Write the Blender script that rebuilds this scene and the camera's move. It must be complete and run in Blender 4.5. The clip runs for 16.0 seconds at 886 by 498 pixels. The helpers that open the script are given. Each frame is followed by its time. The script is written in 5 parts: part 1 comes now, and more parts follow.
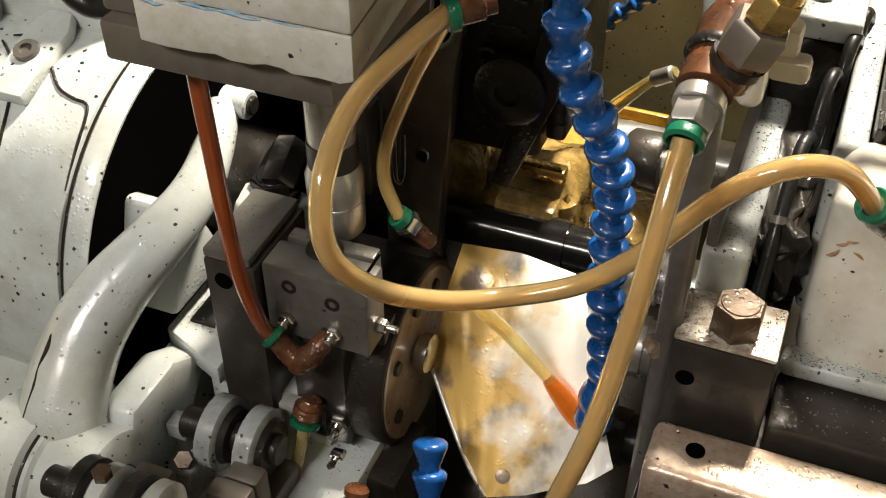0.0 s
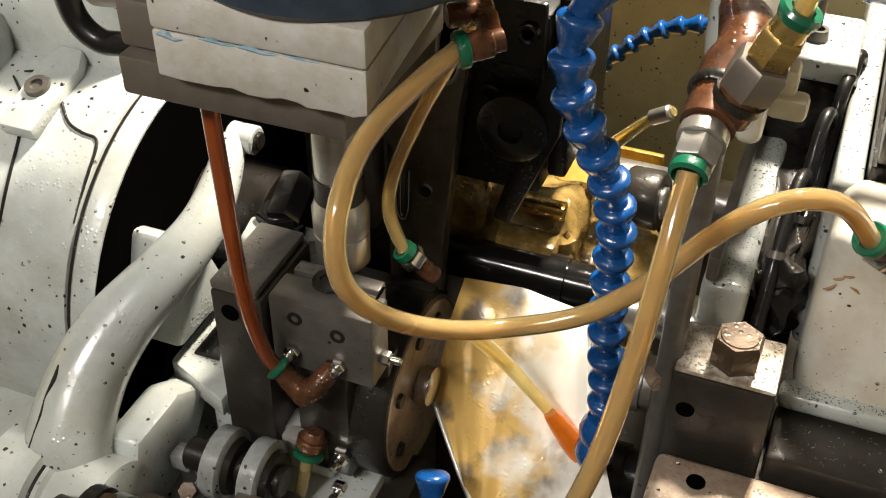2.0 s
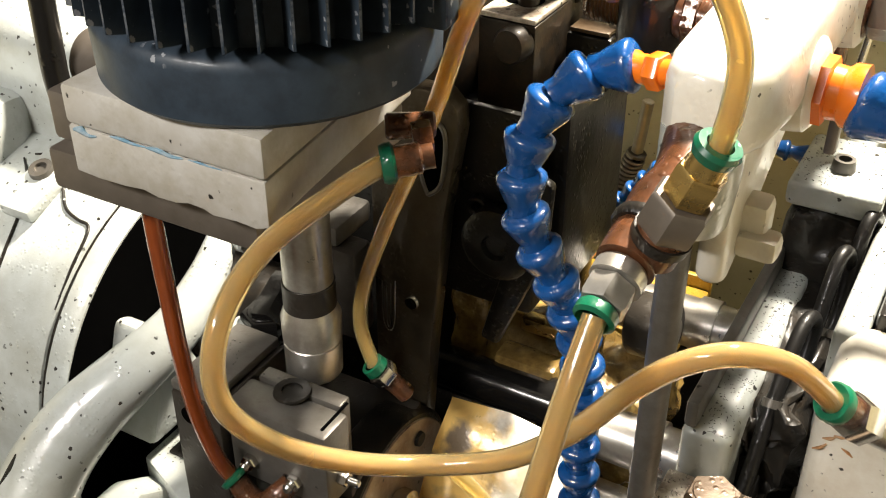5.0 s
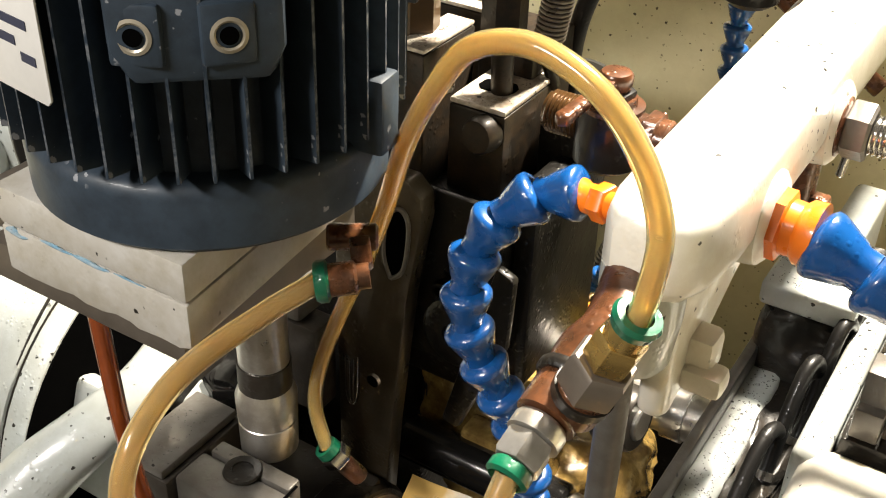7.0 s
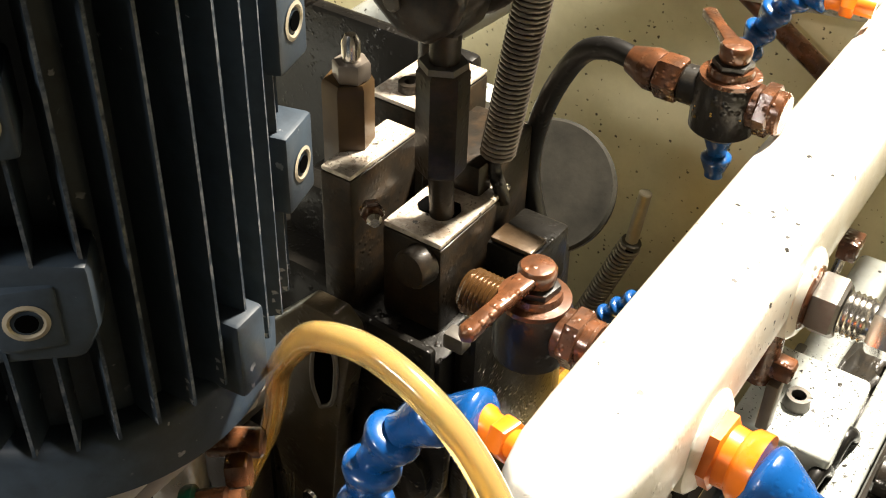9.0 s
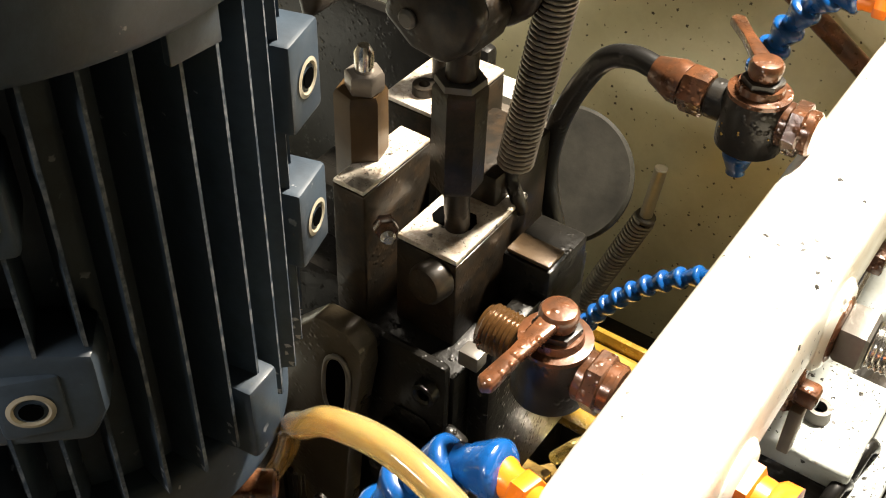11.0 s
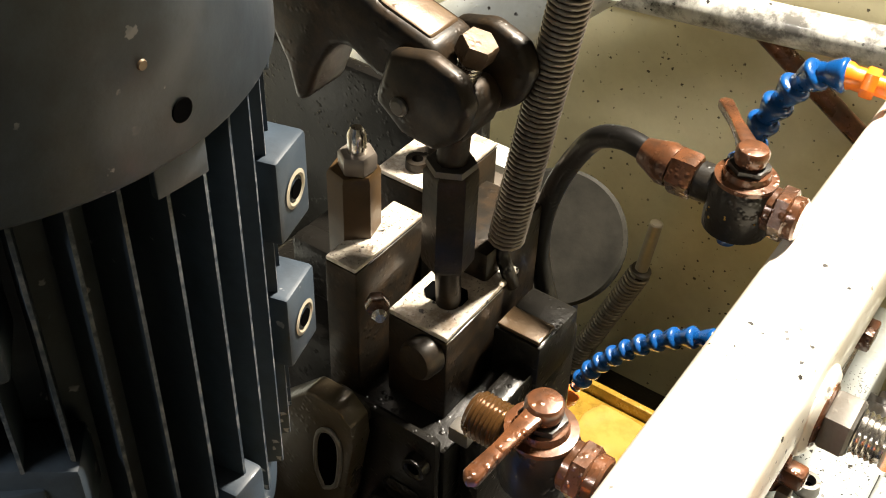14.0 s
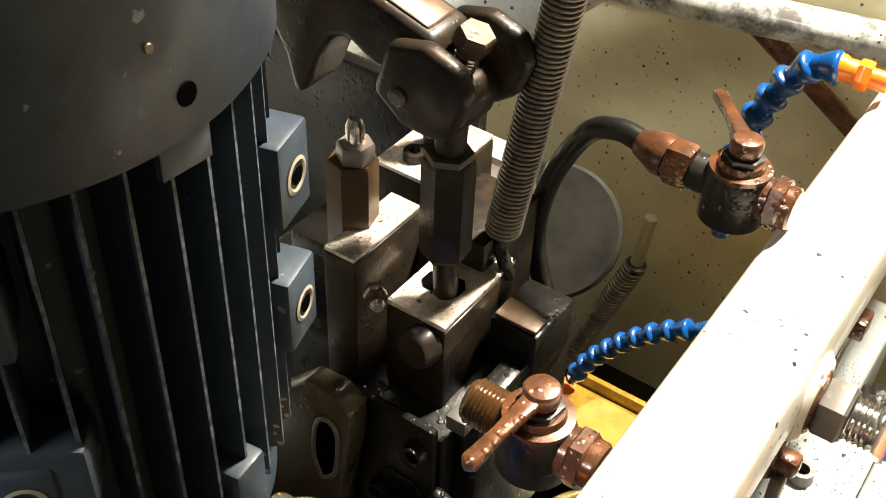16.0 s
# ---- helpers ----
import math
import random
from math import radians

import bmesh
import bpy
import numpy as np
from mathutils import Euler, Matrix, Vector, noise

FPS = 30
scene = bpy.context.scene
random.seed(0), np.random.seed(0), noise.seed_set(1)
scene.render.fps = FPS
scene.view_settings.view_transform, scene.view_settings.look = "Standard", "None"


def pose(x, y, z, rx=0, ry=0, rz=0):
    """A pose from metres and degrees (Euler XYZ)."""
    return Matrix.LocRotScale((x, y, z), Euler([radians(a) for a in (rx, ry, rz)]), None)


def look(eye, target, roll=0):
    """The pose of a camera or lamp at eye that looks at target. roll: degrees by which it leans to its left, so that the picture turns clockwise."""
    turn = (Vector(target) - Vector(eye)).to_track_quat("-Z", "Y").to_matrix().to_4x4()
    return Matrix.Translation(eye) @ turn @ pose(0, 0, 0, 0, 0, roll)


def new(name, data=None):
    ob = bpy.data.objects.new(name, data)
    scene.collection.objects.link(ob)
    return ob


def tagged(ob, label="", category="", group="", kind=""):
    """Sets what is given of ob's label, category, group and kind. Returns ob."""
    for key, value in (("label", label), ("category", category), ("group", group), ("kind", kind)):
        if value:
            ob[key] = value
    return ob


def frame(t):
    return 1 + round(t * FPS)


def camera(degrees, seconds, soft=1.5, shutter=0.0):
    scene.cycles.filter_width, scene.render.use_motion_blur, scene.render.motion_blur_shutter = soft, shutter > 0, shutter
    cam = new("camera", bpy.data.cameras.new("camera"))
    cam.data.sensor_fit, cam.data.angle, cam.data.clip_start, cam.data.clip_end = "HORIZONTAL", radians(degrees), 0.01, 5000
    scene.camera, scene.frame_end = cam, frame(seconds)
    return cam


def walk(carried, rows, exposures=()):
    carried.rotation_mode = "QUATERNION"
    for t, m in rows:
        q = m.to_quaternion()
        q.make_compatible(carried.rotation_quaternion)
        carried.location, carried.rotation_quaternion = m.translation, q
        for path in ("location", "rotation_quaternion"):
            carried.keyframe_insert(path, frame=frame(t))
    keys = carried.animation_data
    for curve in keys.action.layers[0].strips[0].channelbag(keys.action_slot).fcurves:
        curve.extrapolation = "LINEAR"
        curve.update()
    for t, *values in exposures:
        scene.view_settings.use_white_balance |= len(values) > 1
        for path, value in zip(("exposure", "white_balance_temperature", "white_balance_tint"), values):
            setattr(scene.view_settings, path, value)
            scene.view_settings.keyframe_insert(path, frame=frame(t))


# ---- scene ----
cam = camera(43.5, 16.0, soft=1.1)
PATH = [
    (0, (0.007, -0.399, 1.362), (0.011, 1.127, 0.069), -0.2),
    (0.5, (0.003, -0.402, 1.364), (0.021, 1.133, 0.082), 0.2),
    (1, (0.003, -0.405, 1.364), (0.022, 1.139, 0.093), 0.4),
    (1.5, (0.001, -0.408, 1.365), (0.02, 1.149, 0.11), 0.4),
    (2, (0.0, -0.409, 1.365), (0.022, 1.164, 0.13), 0.5),
    (2.5, (0.0, -0.408, 1.364), (0.026, 1.176, 0.143), 0.6),
    (3, (0.001, -0.404, 1.364), (0.027, 1.181, 0.143), 0.5),
    (3.5, (0.001, -0.403, 1.362), (0.03, 1.202, 0.169), 0.7),
    (4, (0.01, -0.4, 1.358), (-0.005, 1.253, 0.233), 0.3),
    (4.5, (0.041, -0.389, 1.356), (-0.078, 1.276, 0.255), -0.2),
    (4.7, (0.059, -0.382, 1.356), (-0.122, 1.279, 0.256), -0.9),
    (6.8, (0.095, -0.345, 1.383), (-0.161, 1.307, 0.286), 2.6),
    (7, (0.098, -0.337, 1.388), (-0.16, 1.308, 0.279), 2.1),
    (7.5, (0.101, -0.309, 1.395), (-0.179, 1.332, 0.286), 2.6),
    (8, (0.114, -0.278, 1.41), (-0.182, 1.339, 0.271), 2.8),
    (8.5, (0.123, -0.25, 1.424), (-0.172, 1.324, 0.226), 2.7),
    (9, (0.124, -0.236, 1.439), (-0.186, 1.305, 0.203), 2.0),
    (9.2, (0.123, -0.233, 1.442), (-0.185, 1.284, 0.176), 2.0),
    (11.3, (0.113, -0.202, 1.459), (-0.189, 1.26, 0.127), 2.1),
    (11.5, (0.115, -0.199, 1.461), (-0.191, 1.264, 0.132), 2.0),
    (12, (0.115, -0.195, 1.468), (-0.193, 1.279, 0.151), 2.1),
    (12.5, (0.115, -0.192, 1.471), (-0.198, 1.288, 0.164), 2.0),
    (13, (0.116, -0.194, 1.475), (-0.198, 1.292, 0.173), 2.2),
    (13.5, (0.116, -0.196, 1.475), (-0.2, 1.294, 0.178), 2.2),
    (14, (0.115, -0.197, 1.475), (-0.199, 1.295, 0.18), 2.3),
    (14.5, (0.115, -0.198, 1.474), (-0.2, 1.294, 0.181), 2.2),
    (15, (0.115, -0.2, 1.474), (-0.198, 1.293, 0.181), 2.2),
    (15.5, (0.116, -0.202, 1.474), (-0.2, 1.293, 0.184), 2.1),
    (16, (0.115, -0.202, 1.475), (-0.189, 1.29, 0.178), 2.5),
]
walk(cam, [(t, look(eye, target, roll)) for t, eye, target, roll in PATH], exposures=[(0.0, 0.07), (3.0, 0.11), (4.5, 0.37), (7.0, 0.58), (9.0, 0.26), (11.5, 0.18), (12.5, 0.04), (15.5, 0.05), (16.0, 0.08)])

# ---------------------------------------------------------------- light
# The machine stands in a workshop: a lamp high behind it on the right, an unseen fill light added in front, and a weak
# surround.
world = bpy.data.worlds.new("workshop_air")
world.use_nodes = True
scene.world = world
world.node_tree.nodes["Background"].inputs[0].default_value = (1.0, 0.90, 0.74, 1)
world.node_tree.nodes["Background"].inputs[1].default_value = 0.21


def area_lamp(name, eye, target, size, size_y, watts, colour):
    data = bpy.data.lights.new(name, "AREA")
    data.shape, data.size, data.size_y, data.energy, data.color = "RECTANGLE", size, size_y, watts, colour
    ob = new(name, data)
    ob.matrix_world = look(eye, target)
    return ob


area_lamp("work_lamp", (0.42, 0.52, 2.1), (0.06, 0.02, 1.05), 0.12, 0.12, 66, (1.0, 0.90, 0.75))
# Unseen fill, added to brighten the faces turned to the front and left.
area_lamp("front_fill", (-0.62, -0.76, 1.95), (-0.05, 0, 1.0), 0.5, 0.12, 13, (1.0, 0.95, 0.89))

# ---------------------------------------------------------------- machine axes
TURN = radians(-22.0)
RZ = Matrix.Rotation(TURN, 4, "Z")


def m(u, v, z):
    """A place in the machine's own axes (u along the spindle, v across it, z up), in the world."""
    return RZ @ Vector((u, v, z))


# ---------------------------------------------------------------- materials
def material(name, colour, rough=0.5, metal=0.0, dark=None, scale=60.0, amount=0.35, specks=0.0, speck_colour=(0.02, 0.018, 0.015),
             bump=0.15, grain=400.0, coat=0.0, transmission=0.0, ior=1.45, rust=None, rust_amount=0.0, wet=0.0, spec=0.5):
    mat = bpy.data.materials.new(name)
    mat.use_nodes = True
    nt = mat.node_tree
    n, l = nt.nodes, nt.links
    bsdf = n["Principled BSDF"]
    tc = n.new("ShaderNodeTexCoord")
    co = tc.outputs["Object"]

    def noise_node(s, detail=5, r=0.6):
        k = n.new("ShaderNodeTexNoise")
        k.inputs["Scale"].default_value, k.inputs["Detail"].default_value, k.inputs["Roughness"].default_value = s, detail, r
        l.new(co, k.inputs["Vector"])
        return k.outputs["Fac"]

    def ramp(fac, a, b):
        k = n.new("ShaderNodeMapRange")
        k.inputs[1].default_value, k.inputs[2].default_value = a, b
        l.new(fac, k.inputs[0])
        return k.outputs[0]

    def mix(fac, a, b):
        k = n.new("ShaderNodeMix")
        k.data_type = "RGBA"
        for s, v in ((k.inputs[0], fac), (k.inputs[6], a), (k.inputs[7], b)):
            if isinstance(v, tuple):
                s.default_value = (*v, 1)
            elif isinstance(v, float):
                s.default_value = v
            else:
                l.new(v, s)
        return k.outputs[2]

    dark = dark or tuple(c * 0.6 for c in colour)
    stain = ramp(noise_node(scale), 0.42, 0.75)
    mul = n.new("ShaderNodeMath")
    mul.operation = "MULTIPLY"
    mul.inputs[1].default_value = amount
    l.new(stain, mul.inputs[0])
    col = mix(mul.outputs[0], colour, dark)
    fine = noise_node(grain, 3)
    finer = n.new("ShaderNodeMath")
    finer.operation = "MULTIPLY"
    finer.inputs[1].default_value = 0.25
    l.new(fine, finer.inputs[0])
    col = mix(finer.outputs[0], col, dark)
    if rust:
        rf = n.new("ShaderNodeMath")
        rf.operation = "MULTIPLY"
        rf.inputs[1].default_value = rust_amount
        l.new(ramp(noise_node(scale * 1.7, 8, 0.7), 0.45, 0.62), rf.inputs[0])
        col = mix(rf.outputs[0], col, rust)
    if specks:
        wob = n.new("ShaderNodeTexNoise")
        wob.inputs["Scale"].default_value, wob.inputs["Detail"].default_value = 700, 2
        l.new(co, wob.inputs["Vector"])
        bent = n.new("ShaderNodeVectorMath")
        bent.operation = "MULTIPLY_ADD"
        bent.inputs[1].default_value = (0.0022, 0.0022, 0.0022)
        l.new(wob.outputs["Color"], bent.inputs[0])
        l.new(co, bent.inputs[2])
        vor = n.new("ShaderNodeTexVoronoi")
        vor.inputs["Scale"].default_value = 240
        l.new(bent.outputs[0], vor.inputs["Vector"])
        size = n.new("ShaderNodeSeparateColor")
        l.new(vor.outputs["Color"], size.inputs[0])
        cube = n.new("ShaderNodeMath")
        cube.operation = "POWER"
        cube.inputs[1].default_value = 3.0
        l.new(size.outputs[0], cube.inputs[0])
        less = n.new("ShaderNodeMath")
        less.operation = "MULTIPLY_ADD"
        less.inputs[1].default_value = -0.30
        l.new(cube.outputs[0], less.inputs[0])
        l.new(vor.outputs["Distance"], less.inputs[2])
        dot = ramp(less.outputs[0], 0.04, -0.02)
        where = ramp(noise_node(26, 4), 0.58 - 0.16 * specks, 0.63 - 0.16 * specks)
        both = n.new("ShaderNodeMath")
        both.operation = "MULTIPLY"
        l.new(dot, both.inputs[0])
        l.new(where, both.inputs[1])
        col = mix(both.outputs[0], col, speck_colour)
    l.new(col, bsdf.inputs["Base Color"])
    bsdf.inputs["Metallic"].default_value = metal
    rr = n.new("ShaderNodeMapRange")
    rr.inputs[3].default_value, rr.inputs[4].default_value = max(0.03, rough - 0.13), min(1, rough + 0.16)
    l.new(noise_node(scale * 1.3), rr.inputs[0])
    l.new(rr.outputs[0], bsdf.inputs["Roughness"])
    bsdf.inputs["Coat Weight"].default_value = coat
    bsdf.inputs["Coat Roughness"].default_value = 0.10
    bsdf.inputs["Specular IOR Level"].default_value = spec
    bsdf.inputs["Transmission Weight"].default_value = transmission
    bsdf.inputs["IOR"].default_value = ior
    if bump:
        b = n.new("ShaderNodeBump")
        b.inputs["Strength"].default_value, b.inputs["Distance"].default_value = bump, 0.0006
        l.new(noise_node(grain * 0.6, 6), b.inputs["Height"])
        top = b.outputs[0]
        if wet:
            cell = n.new("ShaderNodeTexVoronoi")
            cell.inputs["Scale"].default_value = 330
            l.new(co, cell.inputs["Vector"])
            patch = n.new("ShaderNodeMath")
            patch.operation = "MULTIPLY"
            l.new(ramp(cell.outputs["Distance"], 0.42, 0.10), patch.inputs[0])
            l.new(ramp(noise_node(70, 4), 0.46, 0.62), patch.inputs[1])
            drops = n.new("ShaderNodeBump")
            drops.inputs["Strength"].default_value, drops.inputs["Distance"].default_value = wet, 0.0008
            l.new(patch.outputs[0], drops.inputs["Height"])
            l.new(top, drops.inputs["Normal"])
            top = drops.outputs[0]
        l.new(top, bsdf.inputs["Normal"])
        l.new(top, bsdf.inputs["Coat Normal"])
    return mat


WHITE = material("oily_white_paint", (0.52, 0.56, 0.555), 0.32, dark=(0.30, 0.30, 0.25), scale=14, amount=0.85, specks=0.9, coat=0.6, grain=90, bump=0.5, rust=(0.22, 0.19, 0.13), rust_amount=0.2, wet=0.35)
WHITE_CLEAN = material("white_paint", (0.78, 0.77, 0.71), 0.36, dark=(0.52, 0.44, 0.31), scale=22, amount=0.5, specks=0.5, rust=(0.40, 0.29, 0.15), rust_amount=0.22, coat=0.4, grain=120, bump=0.15, wet=0.15)
WALL = material("olive_cream_paint", (0.66, 0.61, 0.40), 0.42, dark=(0.42, 0.37, 0.22), scale=9, amount=0.85, specks=0.95, speck_colour=(0.07, 0.055, 0.03), coat=0.4, grain=70, bump=0.1, wet=0.15, rust=(0.30, 0.25, 0.13), rust_amount=0.2)
NAVY = material("navy_motor_paint", (0.036, 0.052, 0.072), 0.46, dark=(0.017, 0.025, 0.035), scale=40, amount=0.75, specks=0.35, speck_colour=(0.25, 0.26, 0.28), coat=0.08, grain=220, bump=0.25, spec=0.35, rust=(0.012, 0.016, 0.022), rust_amount=0.4)
EDGE = material("worn_fin_edge", (0.024, 0.036, 0.052), 0.5, 0.0, dark=(0.014, 0.02, 0.03), scale=110, amount=0.8, grain=300, bump=0.2, rust=(0.17, 0.18, 0.19), rust_amount=0.7, spec=0.25)
GREYPAINT = material("wet_grey_paint", (0.36, 0.385, 0.385), 0.28, dark=(0.17, 0.17, 0.15), scale=45, amount=0.8, specks=0.9, coat=0.6, grain=120, bump=0.4, rust=(0.10, 0.09, 0.07), rust_amount=0.35, wet=0.4)
OILY_PLATE = material("oily_brown_plate", (0.075, 0.062, 0.042), 0.3, 0.35, dark=(0.03, 0.022, 0.013), scale=30, amount=0.8, grain=240, bump=0.3, coat=0.35, rust=(0.055, 0.035, 0.015), rust_amount=0.5, wet=0.35)
WORN = material("worn_grey_plate", (0.29, 0.28, 0.255), 0.36, 0.35, dark=(0.16, 0.15, 0.125), scale=40, amount=0.7, grain=300, bump=0.15, specks=0.3, rust=(0.12, 0.09, 0.05), rust_amount=0.3)
ALU = material("milled_aluminium", (0.62, 0.61, 0.58), 0.38, 0.55, dark=(0.36, 0.34, 0.30), scale=30, amount=0.5, specks=0.15, grain=300, bump=0.1)
PLATE = material("worn_white_plate", (0.56, 0.55, 0.52), 0.42, 0.1, dark=(0.36, 0.32, 0.25), scale=26, amount=0.65, specks=0.4, grain=160, rust=(0.30, 0.26, 0.17), rust_amount=0.4, wet=0.2)
BROWN = material("oily_brown_steel", (0.23, 0.20, 0.17), 0.4, 0.6, dark=(0.10, 0.08, 0.06), scale=30, amount=0.6, grain=260)
BLACKBAR = material("black_polished_steel", (0.022, 0.021, 0.02), 0.16, 0.6, dark=(0.010, 0.009, 0.008), scale=60, amount=0.4, grain=300, bump=0.05, coat=0.3)
STEEL = material("bright_steel", (0.62, 0.60, 0.57), 0.2, 1.0, dark=(0.35, 0.33, 0.30), scale=40, amount=0.4, grain=500, bump=0.06)
GREY = material("ground_steel", (0.155, 0.146, 0.132), 0.36, 0.45, dark=(0.10, 0.092, 0.08), scale=45, amount=0.75, grain=300, specks=0.35, bump=0.15, rust=(0.08, 0.06, 0.04), rust_amount=0.35, wet=0.15)
DARK = material("oil_black_steel", (0.016, 0.0145, 0.0125), 0.36, 0.0, dark=(0.006, 0.0054, 0.0046), scale=50, amount=0.7, grain=200, coat=0.25, bump=0.6, wet=0.5, spec=0.3, rust=(0.03, 0.02, 0.011), rust_amount=0.35)
# Darker copy of DARK; behind the slide, the darkness is put into this colour.
DEEP_BLACK = material("deep_black_oil_steel", (0.009, 0.0082, 0.007), 0.32, 0.0, dark=(0.004, 0.0036, 0.003), scale=50, amount=0.7, grain=200, coat=0.22, bump=0.6, wet=0.6, spec=0.22)
GUN = material("gunmetal", (0.052, 0.046, 0.039), 0.36, 0.35, dark=(0.02, 0.017, 0.014), scale=45, amount=0.7, grain=260, coat=0.25, rust=(0.03, 0.02, 0.012), rust_amount=0.4, wet=0.25)
# Chips and rust, with the lamplight on upper faces put into the pale base.
TOPS = material("lamplit_chip_steel", (0.80, 0.74, 0.64), 0.36, 0.15, dark=(0.16, 0.11, 0.07), scale=80, amount=0.9, grain=150, bump=1.0, rust=(0.20, 0.12, 0.06), rust_amount=0.6, specks=0.9, coat=0.3, wet=0.6)
RUST = material("rusty_steel", (0.52, 0.42, 0.33), 0.34, 0.3, dark=(0.14, 0.09, 0.055), scale=40, amount=0.75, grain=180, bump=0.5, rust=(0.18, 0.09, 0.045), rust_amount=0.5, coat=0.4, specks=0.4, wet=0.4)
COPPER = material("oily_copper", (0.16, 0.06, 0.024), 0.27, 0.25, dark=(0.03, 0.013, 0.007), scale=75, amount=1.0, grain=260, coat=0.5, bump=0.35, rust=(0.04, 0.023, 0.013), rust_amount=0.55, wet=0.6)
BRASS = material("brass", (0.66, 0.46, 0.16), 0.25, 0.9, dark=(0.38, 0.24, 0.08), scale=60, amount=0.4, grain=300, coat=0.3)
GREEN = material("green_plastic", (0.004, 0.12, 0.058), 0.3, dark=(0.003, 0.06, 0.03), scale=90, amount=0.6, coat=0.6, grain=300, bump=0.1, wet=0.3)
BLUE = material("blue_plastic", (0.004, 0.072, 0.27), 0.26, dark=(0.003, 0.040, 0.15), scale=60, amount=0.6, coat=0.8, grain=260, bump=0.12, wet=0.25, specks=0.2)
ORANGE = material("orange_plastic", (0.95, 0.22, 0.01), 0.3, dark=(0.55, 0.10, 0.01), scale=60, amount=0.4, coat=0.6, grain=260, bump=0.1)
RUBBER = material("black_rubber", (0.007, 0.0065, 0.006), 0.4, coat=0.25, grain=300, spec=0.3, wet=0.3)
AMBER = material("amber_tube", (1.0, 0.86, 0.40), 0.09, dark=(0.95, 0.70, 0.22), scale=30, amount=0.6, coat=0.8, grain=200, bump=0.04, transmission=0.82, ior=1.25)
PALE_AMBER = material("pale_amber_tube", (1.0, 0.80, 0.40), 0.10, dark=(0.92, 0.64, 0.25), scale=30, amount=0.6, coat=0.8, grain=200, bump=0.04, transmission=0.78, ior=1.25)
FLUID = material("amber_fluid", (0.80, 0.52, 0.13), 0.2, dark=(0.58, 0.30, 0.05), scale=60, amount=0.9, grain=150, bump=0.05, transmission=0.5, ior=1.33)
OIL_RED = material("red_brown_oil_tube", (0.34, 0.075, 0.015), 0.12, dark=(0.20, 0.035, 0.008), scale=40, amount=0.6, coat=0.9, grain=200, bump=0.05, transmission=0.25, ior=1.4)
# Matt near-white base: the lamp's reflection is painted into the sheet's colour.
SHEET = material("lamp_white_golden_sheet", (0.95, 0.93, 0.88), 0.30, 0.15, dark=(0.86, 0.74, 0.45), scale=30, amount=0.35, grain=140, bump=0.5, coat=0.12, wet=0.15)

def oil_film(mat, x0, x1, colour):
    """A golden oil film that covers one end of the sheet, with a ragged edge."""
    nt = mat.node_tree
    n, l = nt.nodes, nt.links
    bsdf = n["Principled BSDF"]
    old = bsdf.inputs["Base Color"].links[0].from_socket
    tc, sep, no = n.new("ShaderNodeTexCoord"), n.new("ShaderNodeSeparateXYZ"), n.new("ShaderNodeTexNoise")
    no.inputs["Scale"].default_value, no.inputs["Detail"].default_value = 42, 6
    l.new(tc.outputs["Object"], sep.inputs[0])
    l.new(tc.outputs["Object"], no.inputs["Vector"])
    add = n.new("ShaderNodeMath")
    add.operation = "MULTIPLY_ADD"
    add.inputs[1].default_value = 0.12
    l.new(no.outputs["Fac"], add.inputs[0])
    l.new(sep.outputs[0], add.inputs[2])
    mr = n.new("ShaderNodeMapRange")
    mr.inputs[1].default_value, mr.inputs[2].default_value = x0 + 0.06, x1 + 0.06
    mr.inputs[3].default_value, mr.inputs[4].default_value = 0.9, 0.0
    l.new(add.outputs[0], mr.inputs[0])
    mx = n.new("ShaderNodeMix")
    mx.data_type = "RGBA"
    streak, dirt = n.new("ShaderNodeTexNoise"), n.new("ShaderNodeMix")
    streak.inputs["Scale"].default_value, streak.inputs["Detail"].default_value = 38, 7
    l.new(tc.outputs["Object"], streak.inputs["Vector"])
    sharp = n.new("ShaderNodeMapRange")
    sharp.inputs[1].default_value, sharp.inputs[2].default_value = 0.52, 0.64
    l.new(streak.outputs["Fac"], sharp.inputs[0])
    dirt.data_type = "RGBA"
    dirt.inputs[6].default_value, dirt.inputs[7].default_value = (*colour, 1), (0.10, 0.055, 0.015, 1)
    l.new(sharp.outputs[0], dirt.inputs[0])
    l.new(dirt.outputs[2], mx.inputs[7])
    l.new(mr.outputs[0], mx.inputs[0])
    l.new(old, mx.inputs[6])
    l.new(mx.outputs[2], bsdf.inputs["Base Color"])


oil_film(SHEET, 0.040, 0.068, (0.70, 0.42, 0.07))
YELLOW = material("yellow_oily_plate", (0.40, 0.25, 0.035), 0.25, 0.1, dark=(0.16, 0.09, 0.012), scale=60, amount=0.9, coat=0.8, grain=110, bump=0.9, wet=0.5)
OIL_BLOCK = material("oil_soaked_block", (0.42, 0.28, 0.085), 0.2, 0.1, dark=(0.09, 0.05, 0.014), scale=60, amount=1.0, coat=0.9, grain=110, bump=0.9, wet=0.5, rust=(0.10, 0.055, 0.015), rust_amount=0.5)
POST = material("stained_brown_steel", (0.060, 0.033, 0.011), 0.42, 0.1, dark=(0.020, 0.011, 0.005), scale=45, amount=0.85, grain=200, coat=0.25, spec=0.3)
PIPE = material("scraped_white_paint", (0.66, 0.66, 0.62), 0.35, dark=(0.4, 0.38, 0.32), scale=26, amount=0.5, specks=0.9, coat=0.4, grain=100, rust=(0.05, 0.045, 0.04), rust_amount=0.85)
PIN = material("dull_pin_steel", (0.42, 0.38, 0.30), 0.34, 0.35, dark=(0.2, 0.17, 0.12), scale=60, amount=0.5, grain=300, bump=0.05)
